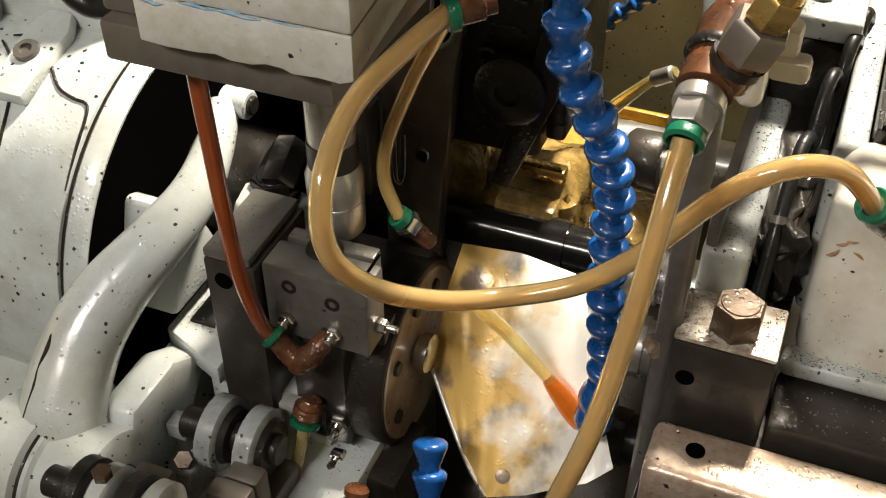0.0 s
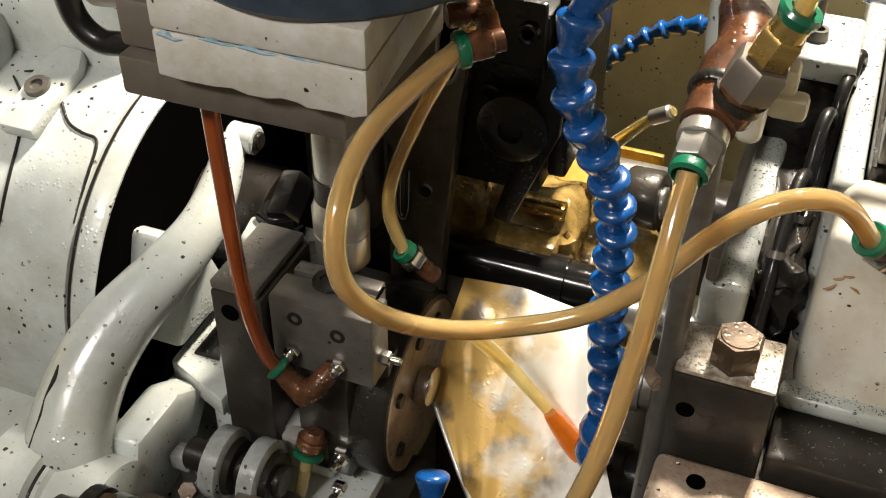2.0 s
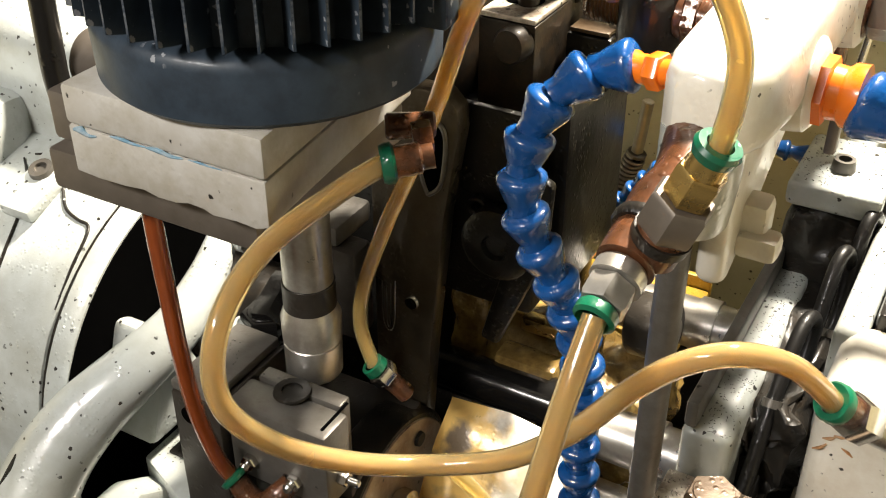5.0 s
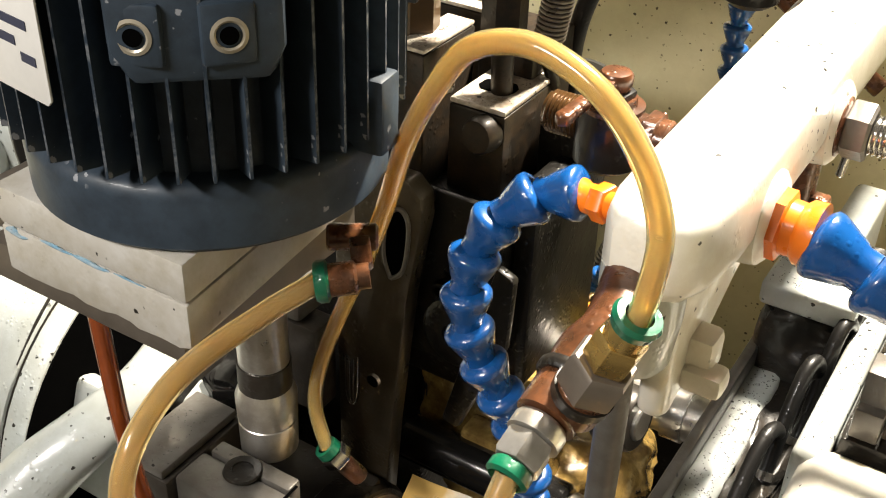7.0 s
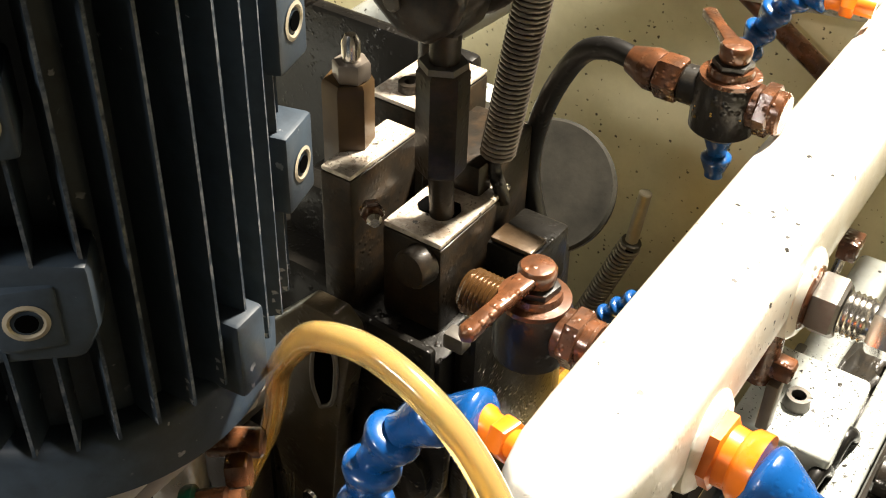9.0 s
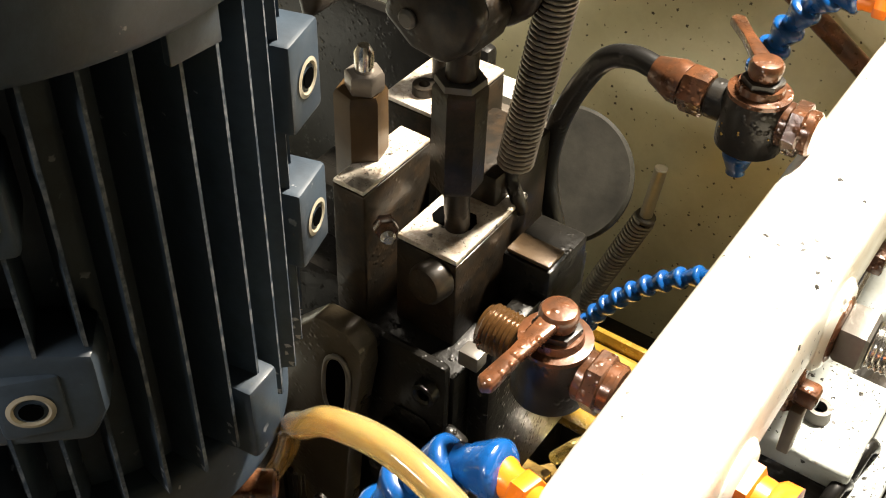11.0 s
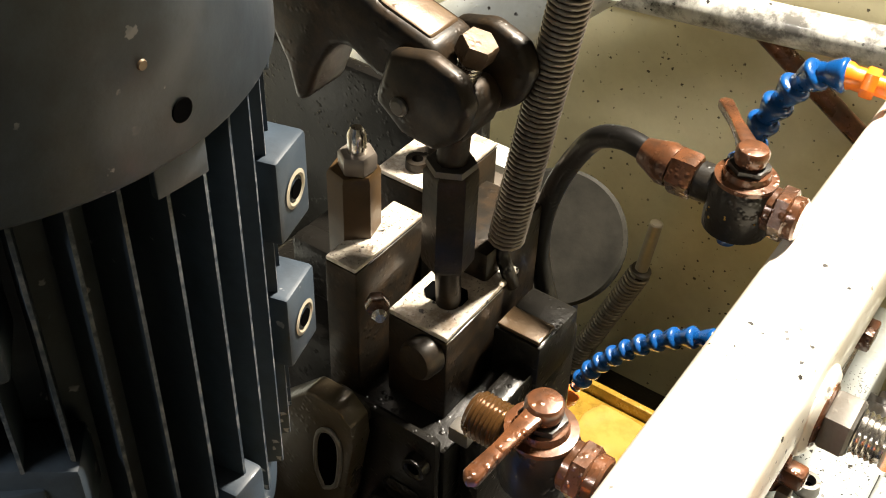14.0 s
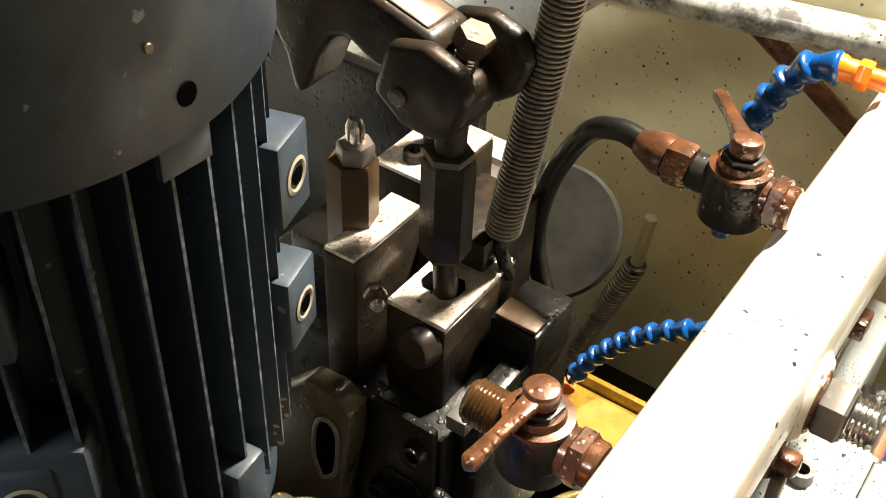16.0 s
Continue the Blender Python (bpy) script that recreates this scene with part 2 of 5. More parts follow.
SPRING = material("spring_steel", (0.26, 0.235, 0.20), 0.3, 0.55, dark=(0.12, 0.10, 0.08), scale=60, amount=0.6, grain=300, bump=0.05)
DULL = material("dull_grey_sheet", (0.032, 0.030, 0.025), 0.42, 0.0, dark=(0.010, 0.010, 0.009), scale=38, amount=0.9, grain=160, spec=0.12, bump=0.4, specks=0.6)
OLDBOLT = material("brown_bolt_steel", (0.10, 0.065, 0.035), 0.36, 0.3, dark=(0.04, 0.022, 0.012), scale=70, amount=0.8, grain=200, bump=0.5, coat=0.4, wet=0.4)
OLDBRASS = material("stained_brass", (0.12, 0.058, 0.018), 0.28, 0.5, dark=(0.06, 0.03, 0.012), scale=70, amount=0.9, grain=250, coat=0.5, wet=0.4)
SMEAR = material("blue_paint_smear", (0.10, 0.25, 0.36), 0.45, dark=(0.45, 0.47, 0.47), scale=160, amount=1.0, grain=300)
# Near-black without gloss: the shade inside holes and gaps, put into the colour.
RECESS_SHADE = material("recess_shade", (0.002, 0.002, 0.002), 0.8, grain=200, spec=0.0)
PAPER = material("label_paper", (0.70, 0.69, 0.66), 0.5, scale=40, amount=0.2, grain=300, bump=0.0)
INK = material("label_ink", (0.03, 0.035, 0.07), 0.5, bump=0.0)
CONCRETE = material("workshop_concrete", (0.20, 0.19, 0.17), 0.7, scale=2, amount=0.6, grain=30, bump=0.3)
PLASTER = material("workshop_plaster", (0.50, 0.47, 0.40), 0.8, scale=1.5, amount=0.4, grain=20, bump=0.1)
CHIP = material("metal_chips", (0.30, 0.27, 0.23), 0.3, 0.8, scale=90, amount=0.5, bump=0.0)
SATIN = material("turned_satin_steel", (0.72, 0.70, 0.66), 0.30, 0.85, dark=(0.28, 0.26, 0.22), scale=40, amount=0.5, grain=400, bump=0.08, rust=(0.25, 0.19, 0.12), rust_amount=0.3)
STAIN = material("rust_stain", (0.36, 0.16, 0.05), 0.5, dark=(0.55, 0.40, 0.25), scale=200, amount=1.0, grain=300)
DARK_CHIP = material("dark_metal_chips", (0.035, 0.03, 0.026), 0.35, 0.5, scale=90, amount=0.5, bump=0.0)
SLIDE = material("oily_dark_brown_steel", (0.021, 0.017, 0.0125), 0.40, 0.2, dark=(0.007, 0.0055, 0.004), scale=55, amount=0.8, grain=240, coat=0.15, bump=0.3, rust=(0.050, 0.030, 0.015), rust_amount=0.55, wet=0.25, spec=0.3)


# ---------------------------------------------------------------- mesh helpers
def axes(d):
    d = Vector(d).normalized()
    a = d.cross(Vector((0, 0, 1))) if abs(d.z) < 0.95 else d.cross(Vector((0, 1, 0)))
    a.normalize()
    return a, d.cross(a).normalized(), d


def thing(name, base, label, category, group="", kind=""):
    ob = new(name)
    ob.empty_display_size = 0.01
    ob.matrix_world = Matrix.Translation(base)
    return tagged(ob, label, category, group, kind)


def part(name, bm, mat, parent=None, label="", smooth=40):
    bmesh.ops.recalc_face_normals(bm, faces=bm.faces)
    me = bpy.data.meshes.new(name)
    bm.to_mesh(me)
    bm.free()
    me.materials.append(mat)
    if smooth:
        me.shade_smooth()
        me.set_sharp_from_angle(angle=radians(smooth))
    ob = new(name, me)
    if parent:
        ob.parent = parent
        if parent.type == "EMPTY":
            ob.matrix_parent_inverse = parent.matrix_basis.inverted()
    if label:
        tagged(ob, label)
    return ob


def bevelled(bm, width, seg=2, angle=30):
    edges = [e for e in bm.edges if len(e.link_faces) == 2 and e.calc_face_angle(0) > radians(angle)]
    bmesh.ops.bevel(bm, geom=edges, offset=width, segments=seg, profile=0.5, affect="EDGES", clamp_overlap=True)
    return bm


def box(u0, u1, v0, v1, z0, z1, bevel=0.0012, seg=2, bm=None):
    """A block in machine axes."""
    own = bmesh.new()
    bmesh.ops.create_cube(own, size=1)
    for p in own.verts:
        p.co = m((u0 + u1) / 2 + p.co.x * (u1 - u0), (v0 + v1) / 2 + p.co.y * (v1 - v0), (z0 + z1) / 2 + p.co.z * (z1 - z0))
    if bevel:
        bevelled(own, bevel, seg)
    return join(bm, own)


def join(bm, own):
    if bm is None:
        return own
    me = bpy.data.meshes.new("joined")
    own.to_mesh(me)
    own.free()
    bm.from_mesh(me)
    bpy.data.meshes.remove(me)
    return bm


def rev(p0, d, profile, seg=28, bm=None, spin=0.0):
    """A turned piece: profile rows (height along d from p0, radius)."""
    own = bmesh.new()
    a, b, d = axes(d)
    rings = []
    for h, r in profile:
        if r <= 1e-6:
            rings.append([own.verts.new(Vector(p0) + d * h)])
        else:
            rings.append([own.verts.new(Vector(p0) + d * h + (a * math.cos(k) + b * math.sin(k)) * r)
                          for k in [spin + 2 * math.pi * i / seg for i in range(seg)]])
    for A, B in zip(rings, rings[1:]):
        for i in range(seg):
            j = (i + 1) % seg
            if len(A) == 1 and len(B) > 1:
                own.faces.new((A[0], B[i], B[j]))
            elif len(B) == 1 and len(A) > 1:
                own.faces.new((A[i], A[j], B[0]))
            elif len(A) > 1:
                own.faces.new((A[i], A[j], B[j], B[i]))
    A, B = rings[-1], rings[0]
    if len(A) > 1 and len(B) > 1:
        for i in range(seg):
            own.faces.new((A[i], A[(i + 1) % seg], B[(i + 1) % seg], B[i]))
    return join(bm, own)


def rod(p0, p1, r, seg=24, bevel=0.001, bm=None):
    p0, p1 = Vector(p0), Vector(p1)
    h = (p1 - p0).length
    c = min(bevel, r * 0.4)
    return rev(p0, p1 - p0, [(0, 0), (0, r - c), (c, r), (h - c, r), (h, r - c), (h, 0)], seg, bm)


def hexa(p0, d, width, height, bm=None, spin=0.0, chamfer=0.12):
    """A hexagon nut or head, width across flats."""
    r = width / math.sqrt(3)
    c = height * chamfer
    return rev(p0, d, [(0, 0), (0, r * 0.93), (c, r), (height - c, r), (height, r * 0.9), (height, 0)], 6, bm, spin)


def sweep(points, radius, seg=16, steps=10, bm=None, caps=True):
    """A round tube through the points (smooth), radius constant or one per point."""
    P = [Vector(p) for p in points]
    R = radius if isinstance(radius, (list, tuple)) else [radius] * len(P)
    Q, S = [], []
    for i in range(len(P) - 1):
        p0, p1, p2, p3 = P[max(i - 1, 0)], P[i], P[i + 1], P[min(i + 2, len(P) - 1)]
        for k in range(steps):
            t = k / steps
            Q.append(0.5 * ((2 * p1) + (p2 - p0) * t + (2 * p0 - 5 * p1 + 4 * p2 - p3) * t * t + (3 * p1 - p0 - 3 * p2 + p3) * t ** 3))
            S.append(R[i] * (1 - t) + R[i + 1] * t)
    Q.append(P[-1])
    S.append(R[-1])
    own = bmesh.new()
    a = axes(Q[1] - Q[0])[0]
    rings = []
    for i, q in enumerate(Q):
        d = (Q[min(i + 1, len(Q) - 1)] - Q[max(i - 1, 0)]).normalized()
        a = (a - d * a.dot(d)).normalized()
        b = d.cross(a)
        rings.append([own.verts.new(q + (a * math.cos(2 * math.pi * k / seg) + b * math.sin(2 * math.pi * k / seg)) * S[i]) for k in range(seg)])
    for A, B in zip(rings, rings[1:]):
        for i in range(seg):
            own.faces.new((A[i], A[(i + 1) % seg], B[(i + 1) % seg], B[i]))
    if caps:
        own.faces.new(rings[0])
        own.faces.new(rings[-1])
    return join(bm, own)


def lumpy(u0, u1, v0, v1, z0, z1, height, size=55.0, seed=0.0, cuts=14):
    """A block with a soft, uneven skin of grease and chips."""
    own = bmesh.new()
    bmesh.ops.create_cube(own, size=1)
    bmesh.ops.subdivide_edges(own, edges=own.edges[:], cuts=cuts, use_grid_fill=True)
    for p in own.verts:
        q = p.co * 2
        q = q * (1 - 0.10 * (abs(q.x) ** 6 * abs(q.y) ** 6 + abs(q.y) ** 6 * abs(q.z) ** 6 + abs(q.x) ** 6 * abs(q.z) ** 6))
        w = m((u0 + u1) / 2 + q.x * (u1 - u0) / 2, (v0 + v1) / 2 + q.y * (v1 - v0) / 2, (z0 + z1) / 2 + q.z * (z1 - z0) / 2)
        p.co = w + noise.noise_vector(w * size + Vector((seed, seed, seed))) * height + noise.noise_vector(w * size * 3.1) * height * 0.35
    return own


def prism(poly, place, depth, bevel=0.001, bm=None, seg=2):
    """A flat outline (rows of two numbers, laid out by place(a, b)) thickened by the vector depth."""
    own = bmesh.new()
    low = [own.verts.new(place(a, b)) for a, b in poly]
    high = [own.verts.new(p.co + Vector(depth)) for p in low]
    own.faces.new(low)
    own.faces.new(high)
    for i in range(len(low)):
        j = (i + 1) % len(low)
        own.faces.new((low[i], low[j], high[j], high[i]))
    bmesh.ops.recalc_face_normals(own, faces=own.faces)
    if bevel:
        bevelled(own, bevel, seg)
    return join(bm, own)


U, V, Z = m(1, 0, 0), m(0, 1, 0), Vector((0, 0, 1))

# ---------------------------------------------------------------- setting
def plain(name, lo, hi, mat, label, category):
    bm = bmesh.new()
    bmesh.ops.create_cube(bm, size=1)
    for p in bm.verts:
        p.co = Vector([(a + b) / 2 + c * (b - a) for a, b, c in zip(lo, hi, p.co)])
    return tagged(part(name, bm, mat, smooth=0), label, category, kind="structure")


plain("floor", (-3, -3, -0.1), (3, 3, 0), CONCRETE, "grey concrete workshop floor under the machine", "floor")
plain("wall_north", (-3, 3, 0), (3, 3.1, 3.2), PLASTER, "plain plastered workshop wall behind the machine", "wall")
plain("wall_south", (-3, -3.1, 0), (3, -3, 3.2), PLASTER, "plain plastered workshop wall", "wall")
plain("wall_east", (3, -3.1, 0), (3.1, 3.1, 3.2), PLASTER, "plain plastered workshop wall", "wall")
plain("wall_west", (-3.1, -3.1, 0), (-3, 3.1, 3.2), PLASTER, "plain plastered workshop wall", "wall")
plain("ceiling", (-3.1, -3.1, 3.2), (3.1, 3.1, 3.3), PLASTER, "plain workshop ceiling", "ceiling")

# machine bed and the guard walls of its oil tray
bed = thing("machine_bed", m(0, 0.1, 0), "oil-black cast machine bed under the tool slides", "machine bed")
part("base", box(-0.55, 0.5, -0.35, 0.56, 0.0, 0.70, 0.01), DARK, bed)
part("pan", box(-0.5, 0.48, -0.33, 0.53, 0.70, 0.76, 0.004), DARK, bed)
guard = thing("splash_guard", m(0, 0.515, 0.74), "olive cream sheet-metal splash guard with oil spatter", "splash guard")
part("back_sheet", box(-0.5, 0.45, 0.515, 0.521, 0.74, 1.21, 0.001), WALL, guard)
part("side_sheet", box(0.444, 0.45, -0.2, 0.515, 0.74, 1.2, 0.001), WALL, guard)
part("side_sheet", box(-0.5, -0.494, -0.2, 0.515, 0.74, 1.1, 0.001), WALL, guard)

# ---------------------------------------------------------------- left side: drum housing and lever
drum = thing("drum_housing", m(-0.28, 0.095, 0.76), "white-painted cast drum housing with chipped seam", "housing")
c = m(-0.40, 0.095, 0.92)
part("shell", rev(c, U, [(0, 0), (0, 0.115), (0.01, 0.125), (0.192, 0.1265), (0.1935, 0.122), (0.1955, 0.122), (0.197, 0.128), (0.199, 0.130), (0.209, 0.130), (0.212, 0.128), (0.212, 0.0)], 72), WHITE, drum)
# Flat black disc on the closed end; it paints the shade inside the drum.
part("bore_shade", rev(c + U * 0.2122, U, [(0, 0), (0, 0.127), (0.001, 0.127), (0.001, 0)], 64), RECESS_SHADE, drum, "flat black disc painting the shade inside the drum")
part("foot", box(-0.42, -0.20, -0.06, 0.2, 0.76, 0.86, 0.01), WHITE, drum)
pad = prism([(-0.012, -0.03), (0.012, -0.03), (0.014, 0.02), (0.008, 0.034), (-0.008, 0.034), (-0.014, 0.02)],
            lambda a, b: c + U * (0.140 + a) + (Z * 0.946 - V * 0.323) * 0.123 + (Z * 0.323 + V * 0.946) * b, (Z * 0.946 - V * 0.323) * 0.010, 0.003)
part("seam", rev(c + U * 0.1934, U, [(0, 0.120), (0, 0.1258), (0.0022, 0.1258), (0.0022, 0.120)], 72), DARK, drum, "dark oily seam")
lug = part("pad", pad, WHITE, drum, "raised pad with screw slot")
p = c + U * 0.138 + (Z * 0.946 - V * 0.323) * 0.133
part("screw", rev(p, Z * 0.946 - V * 0.323, [(0, 0), (0, 0.0075), (0.003, 0.007), (0.003, 0.004), (0.001, 0.004), (0.001, 0)], 20), GREY, lug)
part("cover", box(-0.43, -0.215, 0.085, 0.20, 0.985, 1.115, 0.02, 4), WHITE, drum, "rounded white cover over the drum")
part("rib", box(-0.42, -0.30, -0.03, 0.09, 0.985, 1.075, 0.015), WHITE, drum)



def on_drum(h, angle, r=0.1266):
    return c + U * h + (V * math.cos(radians(angle)) + Z * math.sin(radians(angle))) * r


for line in (((0.112, 105), (0.127, 111), (0.1352, 117), (0.140, 124), (0.1418, 129), (0.1439, 139), (0.1445, 150)),
             ((0.116, 102.5), (0.1285, 101), (0.1396, 103.4), (0.1515, 109.3), (0.1638, 115), (0.1758, 117), (0.1846, 117.6), (0.1885, 120.5), (0.1905, 129), (0.1912, 140))):
    part("panel_line", sweep([on_drum(h, a) for h, a in line], [0.0006] + [0.0010] * (len(line) - 2) + [0.0005], 8, 6), DARK, drum, "dark line round the raised panel")
inner = thing("inner_wedge", m(-0.185, 0.05, 0.9), "white-painted casting wedge inside the drum opening", "casting")
part("wedge", prism([(-0.035, 0.0), (0.02, 0.0), (0.015, 0.02), (0.0, 0.055), (-0.012, 0.06)], lambda a, b: m(-0.21, 0.03 + a, 0.93 + b), U * 0.06, 0.004), WHITE, inner)
part("hub", rod(m(-0.215, 0.10, 0.95), m(-0.14, 0.10, 0.95), 0.035), DARK, inner)
back_cover = thing("rear_housing", m(-0.26, 0.33, 0.76), "white-painted rear housing in shade", "housing")
part("body", box(-0.46, -0.24, 0.27, 0.44, 0.76, 1.02, 0.02, 3), WHITE, back_cover)
# Added filler: black blocks standing in for the darkness behind the slide.
col = thing("dark_backing", m(-0.08, 0.22, 0.76), "black filler blocks added for the darkness behind the spindle", "column")
part("column", box(-0.150, -0.048, 0.150, 0.255, 0.76, 1.085, 0.006), DEEP_BLACK, col)
part("rib", box(-0.120, -0.066, 0.170, 0.185, 1.0852, 1.12, 0.004), DEEP_BLACK, col)
part("dark_panel", box(-0.235, -0.064, 0.2555, 0.266, 0.80, 1.165, 0.004), DEEP_BLACK, col)
part("cap", sweep([m(-0.30, 0.36, 1.01), m(-0.21, 0.36, 1.085), m(-0.13, 0.36, 1.150), m(-0.06, 0.36, 1.215)], [0.026, 0.026, 0.025, 0.024], 24, 8), WHITE, back_cover)

lever = thing("rocker_lever", m(-0.165, -0.05, 0.85), "white-painted S-curved cast rocker lever with chipped edge", "lever")
part("arm", sweep([m(-0.150, 0.072, 1.027), m(-0.146, 0.050, 1.012), m(-0.145, 0.022, 0.998), m(-0.153, -0.008, 0.985), m(-0.167, -0.034, 0.966), m(-0.174, -0.058, 0.945), m(-0.173, -0.082, 0.918), m(-0.166, -0.090, 0.885)],
                  [0.008, 0.011, 0.0135, 0.016, 0.019, 0.021, 0.023, 0.024], 22, 8), WHITE, lever)
part("eye", rod(m(-0.153, 0.076, 1.026), m(-0.136, 0.076, 1.026), 0.0085), WHITE, lever)
part("pin", rod(m(-0.137, 0.076, 1.026), m(-0.1335, 0.076, 1.026), 0.0055), DARK, lever, "black pivot pin")
boss = part("boss", rev(m(-0.205, -0.098, 0.892), U, [(0, 0), (0, 0.036), (0.004, 0.040), (0.032, 0.040), (0.034, 0.036), (0.038, 0.036), (0.040, 0.034), (0.068, 0.034), (0.071, 0.030), (0.071, 0)], 48), WHITE, lever)
part("boss_seam", rev(m(-0.205, -0.098, 0.892) + U * 0.0338, U, [(0, 0.030), (0, 0.0367), (0.0016, 0.0367), (0.0016, 0.030)], 48), DARK, boss, "dark seam")
part("pivot_pin", rev(m(-0.135, -0.098, 0.892), U, [(0, 0), (0, 0.017), (0.004, 0.016), (0.004, 0.004), (0.001, 0.003), (0.001, 0)], 28), DARK, boss, "black pivot pin with centre hole")
part("web", prism([(-0.095, 0.86), (-0.03, 0.87), (0.0, 0.905), (-0.03, 0.925), (-0.07, 0.925)], lambda a, b: m(-0.158, a, b), U * 0.022, 0.005), WHITE, lever)
part("chip_scar", sweep([m(-0.1799, -0.0665, 0.9635), m(-0.1789, -0.0724, 0.9595), m(-0.1809, -0.0791, 0.9518), m(-0.1800, -0.0860, 0.9452), m(-0.1814, -0.0933, 0.9371), m(-0.1827, -0.0981, 0.9313)], [0.0005, 0.0014, 0.0010, 0.0017, 0.0011, 0.0005], 8, 5), DULL, lever, "bare strip where the paint chipped off")

shelf = thing("slide_casting", m(-0.13, 0.0, 0.80), "white-painted cast slide foot with oily ledge", "casting")
part("ledge", prism([(-0.160, -0.004), (-0.116, -0.022), (-0.112, 0.06), (-0.160, 0.06)], lambda a, b: m(a, b, 0.905), Z * 0.014, 0.002), WHITE, shelf)
part("gusset", prism([(0.0, 0.918), (0.055, 0.918), (0.055, 0.990), (0.04, 0.985)], lambda a, b: m(-0.132, a, b), U * 0.012, 0.002), WHITE, shelf)
part("foot", box(-0.20, -0.03, -0.065, 0.08, 0.76, 0.868, 0.006), WHITE, shelf)
part("bar", box(-0.13, -0.055, -0.012, 0.004, 0.868, 0.902, 0.002), WHITE, shelf)
part("oil_pool", box(-0.150, -0.122, 0.005, 0.045, 0.9185, 0.9205, 0.0008), DARK, shelf, "dark chip sludge on the ledge")

rolls = thing("cam_rollers", m(-0.10, -0.035, 0.86), "pair of worn grey cam rollers on a dark shaft", "rollers")
for u in (-0.109, -0.086):
    part("roller", rev(m(u, -0.045, 0.898), U, [(0, 0), (0, 0.018), (0.0012, 0.0205), (0.0105, 0.0205), (0.012, 0.018), (0.012, 0)], 36), GREYPAINT, rolls)
    part("roller_face", rev(m(u + 0.0121, -0.045, 0.898), U, [(0, 0), (0, 0.0165), (0.0035, 0.0150), (0.0040, 0.0060), (0.0020, 0.0050), (0.0020, 0)], 32), DARK, rolls, "oil-black roller face")
part("shaft", rod(m(-0.125, -0.045, 0.898), m(-0.066, -0.045, 0.898), 0.009), DARK, rolls)
part("bracket", box(-0.116, -0.106, -0.075, -0.050, 0.868, 0.892, 0.003), GREYPAINT, rolls)
part("clamp_screw", hexa(m(-0.113, -0.066, 0.892), m(0.2, -0.5, 0.85), 0.0095, 0.008), OLDBOLT, rolls, "brown screw head")
part("bracket", box(-0.088, -0.062, -0.075, -0.035, 0.862, 0.880, 0.003), GREY, rolls)
for u0, u1, v0, v1, top in ((-0.130, -0.106, -0.112, -0.082, 0.910), (-0.086, -0.063, -0.090, -0.062, 0.908)):
    jawb = thing("split_jaw", m((u0 + u1) / 2, (v0 + v1) / 2, 0.76), "brown-grey steel jaw block split by a narrow gap", "jaw", group="jaw blocks under the rollers")
    half = (v0 + v1) / 2
    part("half", box(u0, u1, v0, half - 0.0008, 0.76, top, 0.003), BROWN, jawb)
    part("half", box(u0 + 0.002, u1 - 0.001, half + 0.0008, v1, 0.76, top - 0.003, 0.003), BROWN, jawb)
sq = thing("square_bolt", m(-0.130, -0.045, 0.868), "small grey-white square-headed bolt on the casting", "bolt")
part("shank", rod(m(-0.129, -0.045, 0.868), m(-0.129, -0.045, 0.886), 0.004), GREY, sq)
part("head", box(-0.1355, -0.1235, -0.0510, -0.0390, 0.886, 0.897, 0.0015), GREYPAINT, sq)
lowrolls = thing("lower_rollers", m(-0.105, -0.118, 0.93), "white and black rollers on the lower lever", "rollers")
for u, mt in ((-0.133, DARK), (-0.120, WHITE), (-0.106, DARK), (-0.093, WHITE)):
    part("roller", rev(m(u, -0.122, 0.926), U, [(0, 0), (0, 0.016), (0.002, 0.0185), (0.009, 0.0185), (0.011, 0.016), (0.011, 0)], 28), mt, lowrolls)
part("shaft", rod(m(-0.150, -0.122, 0.926), m(-0.080, -0.122, 0.926), 0.008), DARK, lowrolls)
part("nut", hexa(m(-0.1145, -0.122, 0.9445), Z, 0.0085, 0.005), OLDBOLT, lowrolls, "small brown nut on the roller")

# ---------------------------------------------------------------- tool block with clamp
holder = thing("tool_block", m(-0.07, 0.01, 0.86), "ground grey steel tool block with clamped front jaw", "tool block")
part("rear_body", box(-0.113, -0.0835, -0.021, 0.034, 0.868, 1.000, 0.0018), GUN, holder)
part("top_plate", box(-0.1125, -0.086, -0.0205, 0.033, 1.0005, 1.006, 0.0012), GREY, holder, "light speckled top plate")
part("front_jaw", box(-0.082, -0.0245, -0.017, 0.004, 0.957, 1.003, 0.0022), GREY, holder)
part("top_clamp", box(-0.078, -0.030, 0.0045, 0.0135, 0.957, 1.0045, 0.0012), GREY, holder)
part("body", box(-0.083, -0.026, 0.0045, 0.075, 0.80, 0.956, 0.002), GUN, holder)
part("lower_jaw", box(-0.074, -0.043, -0.012, 0.004, 0.875, 0.9565, 0.002), GUN, holder)
part("step_block", box(-0.130, -0.0845, 0.0345, 0.072, 0.868, 0.978, 0.003), GREYPAINT, holder)
s = part("socket_screw", rev(m(-0.056, 0.0025, 1.0048), Z, [(0, 0), (0, 0.0095), (0.0012, 0.009), (0.0012, 0.0052), (-0.004, 0.005), (-0.004, 0)], 28), DARK, holder, "black socket screw in the clamp")
for u, z in ((-0.067, 0.992), (-0.0435, 0.988)):
    part("set_screw", rev(m(u, -0.0168, z), -V, [(0, 0), (0, 0.0042), (0.0008, 0.004), (0.0008, 0.0022), (-0.001, 0.002), (-0.001, 0)], 20), DARK, holder)
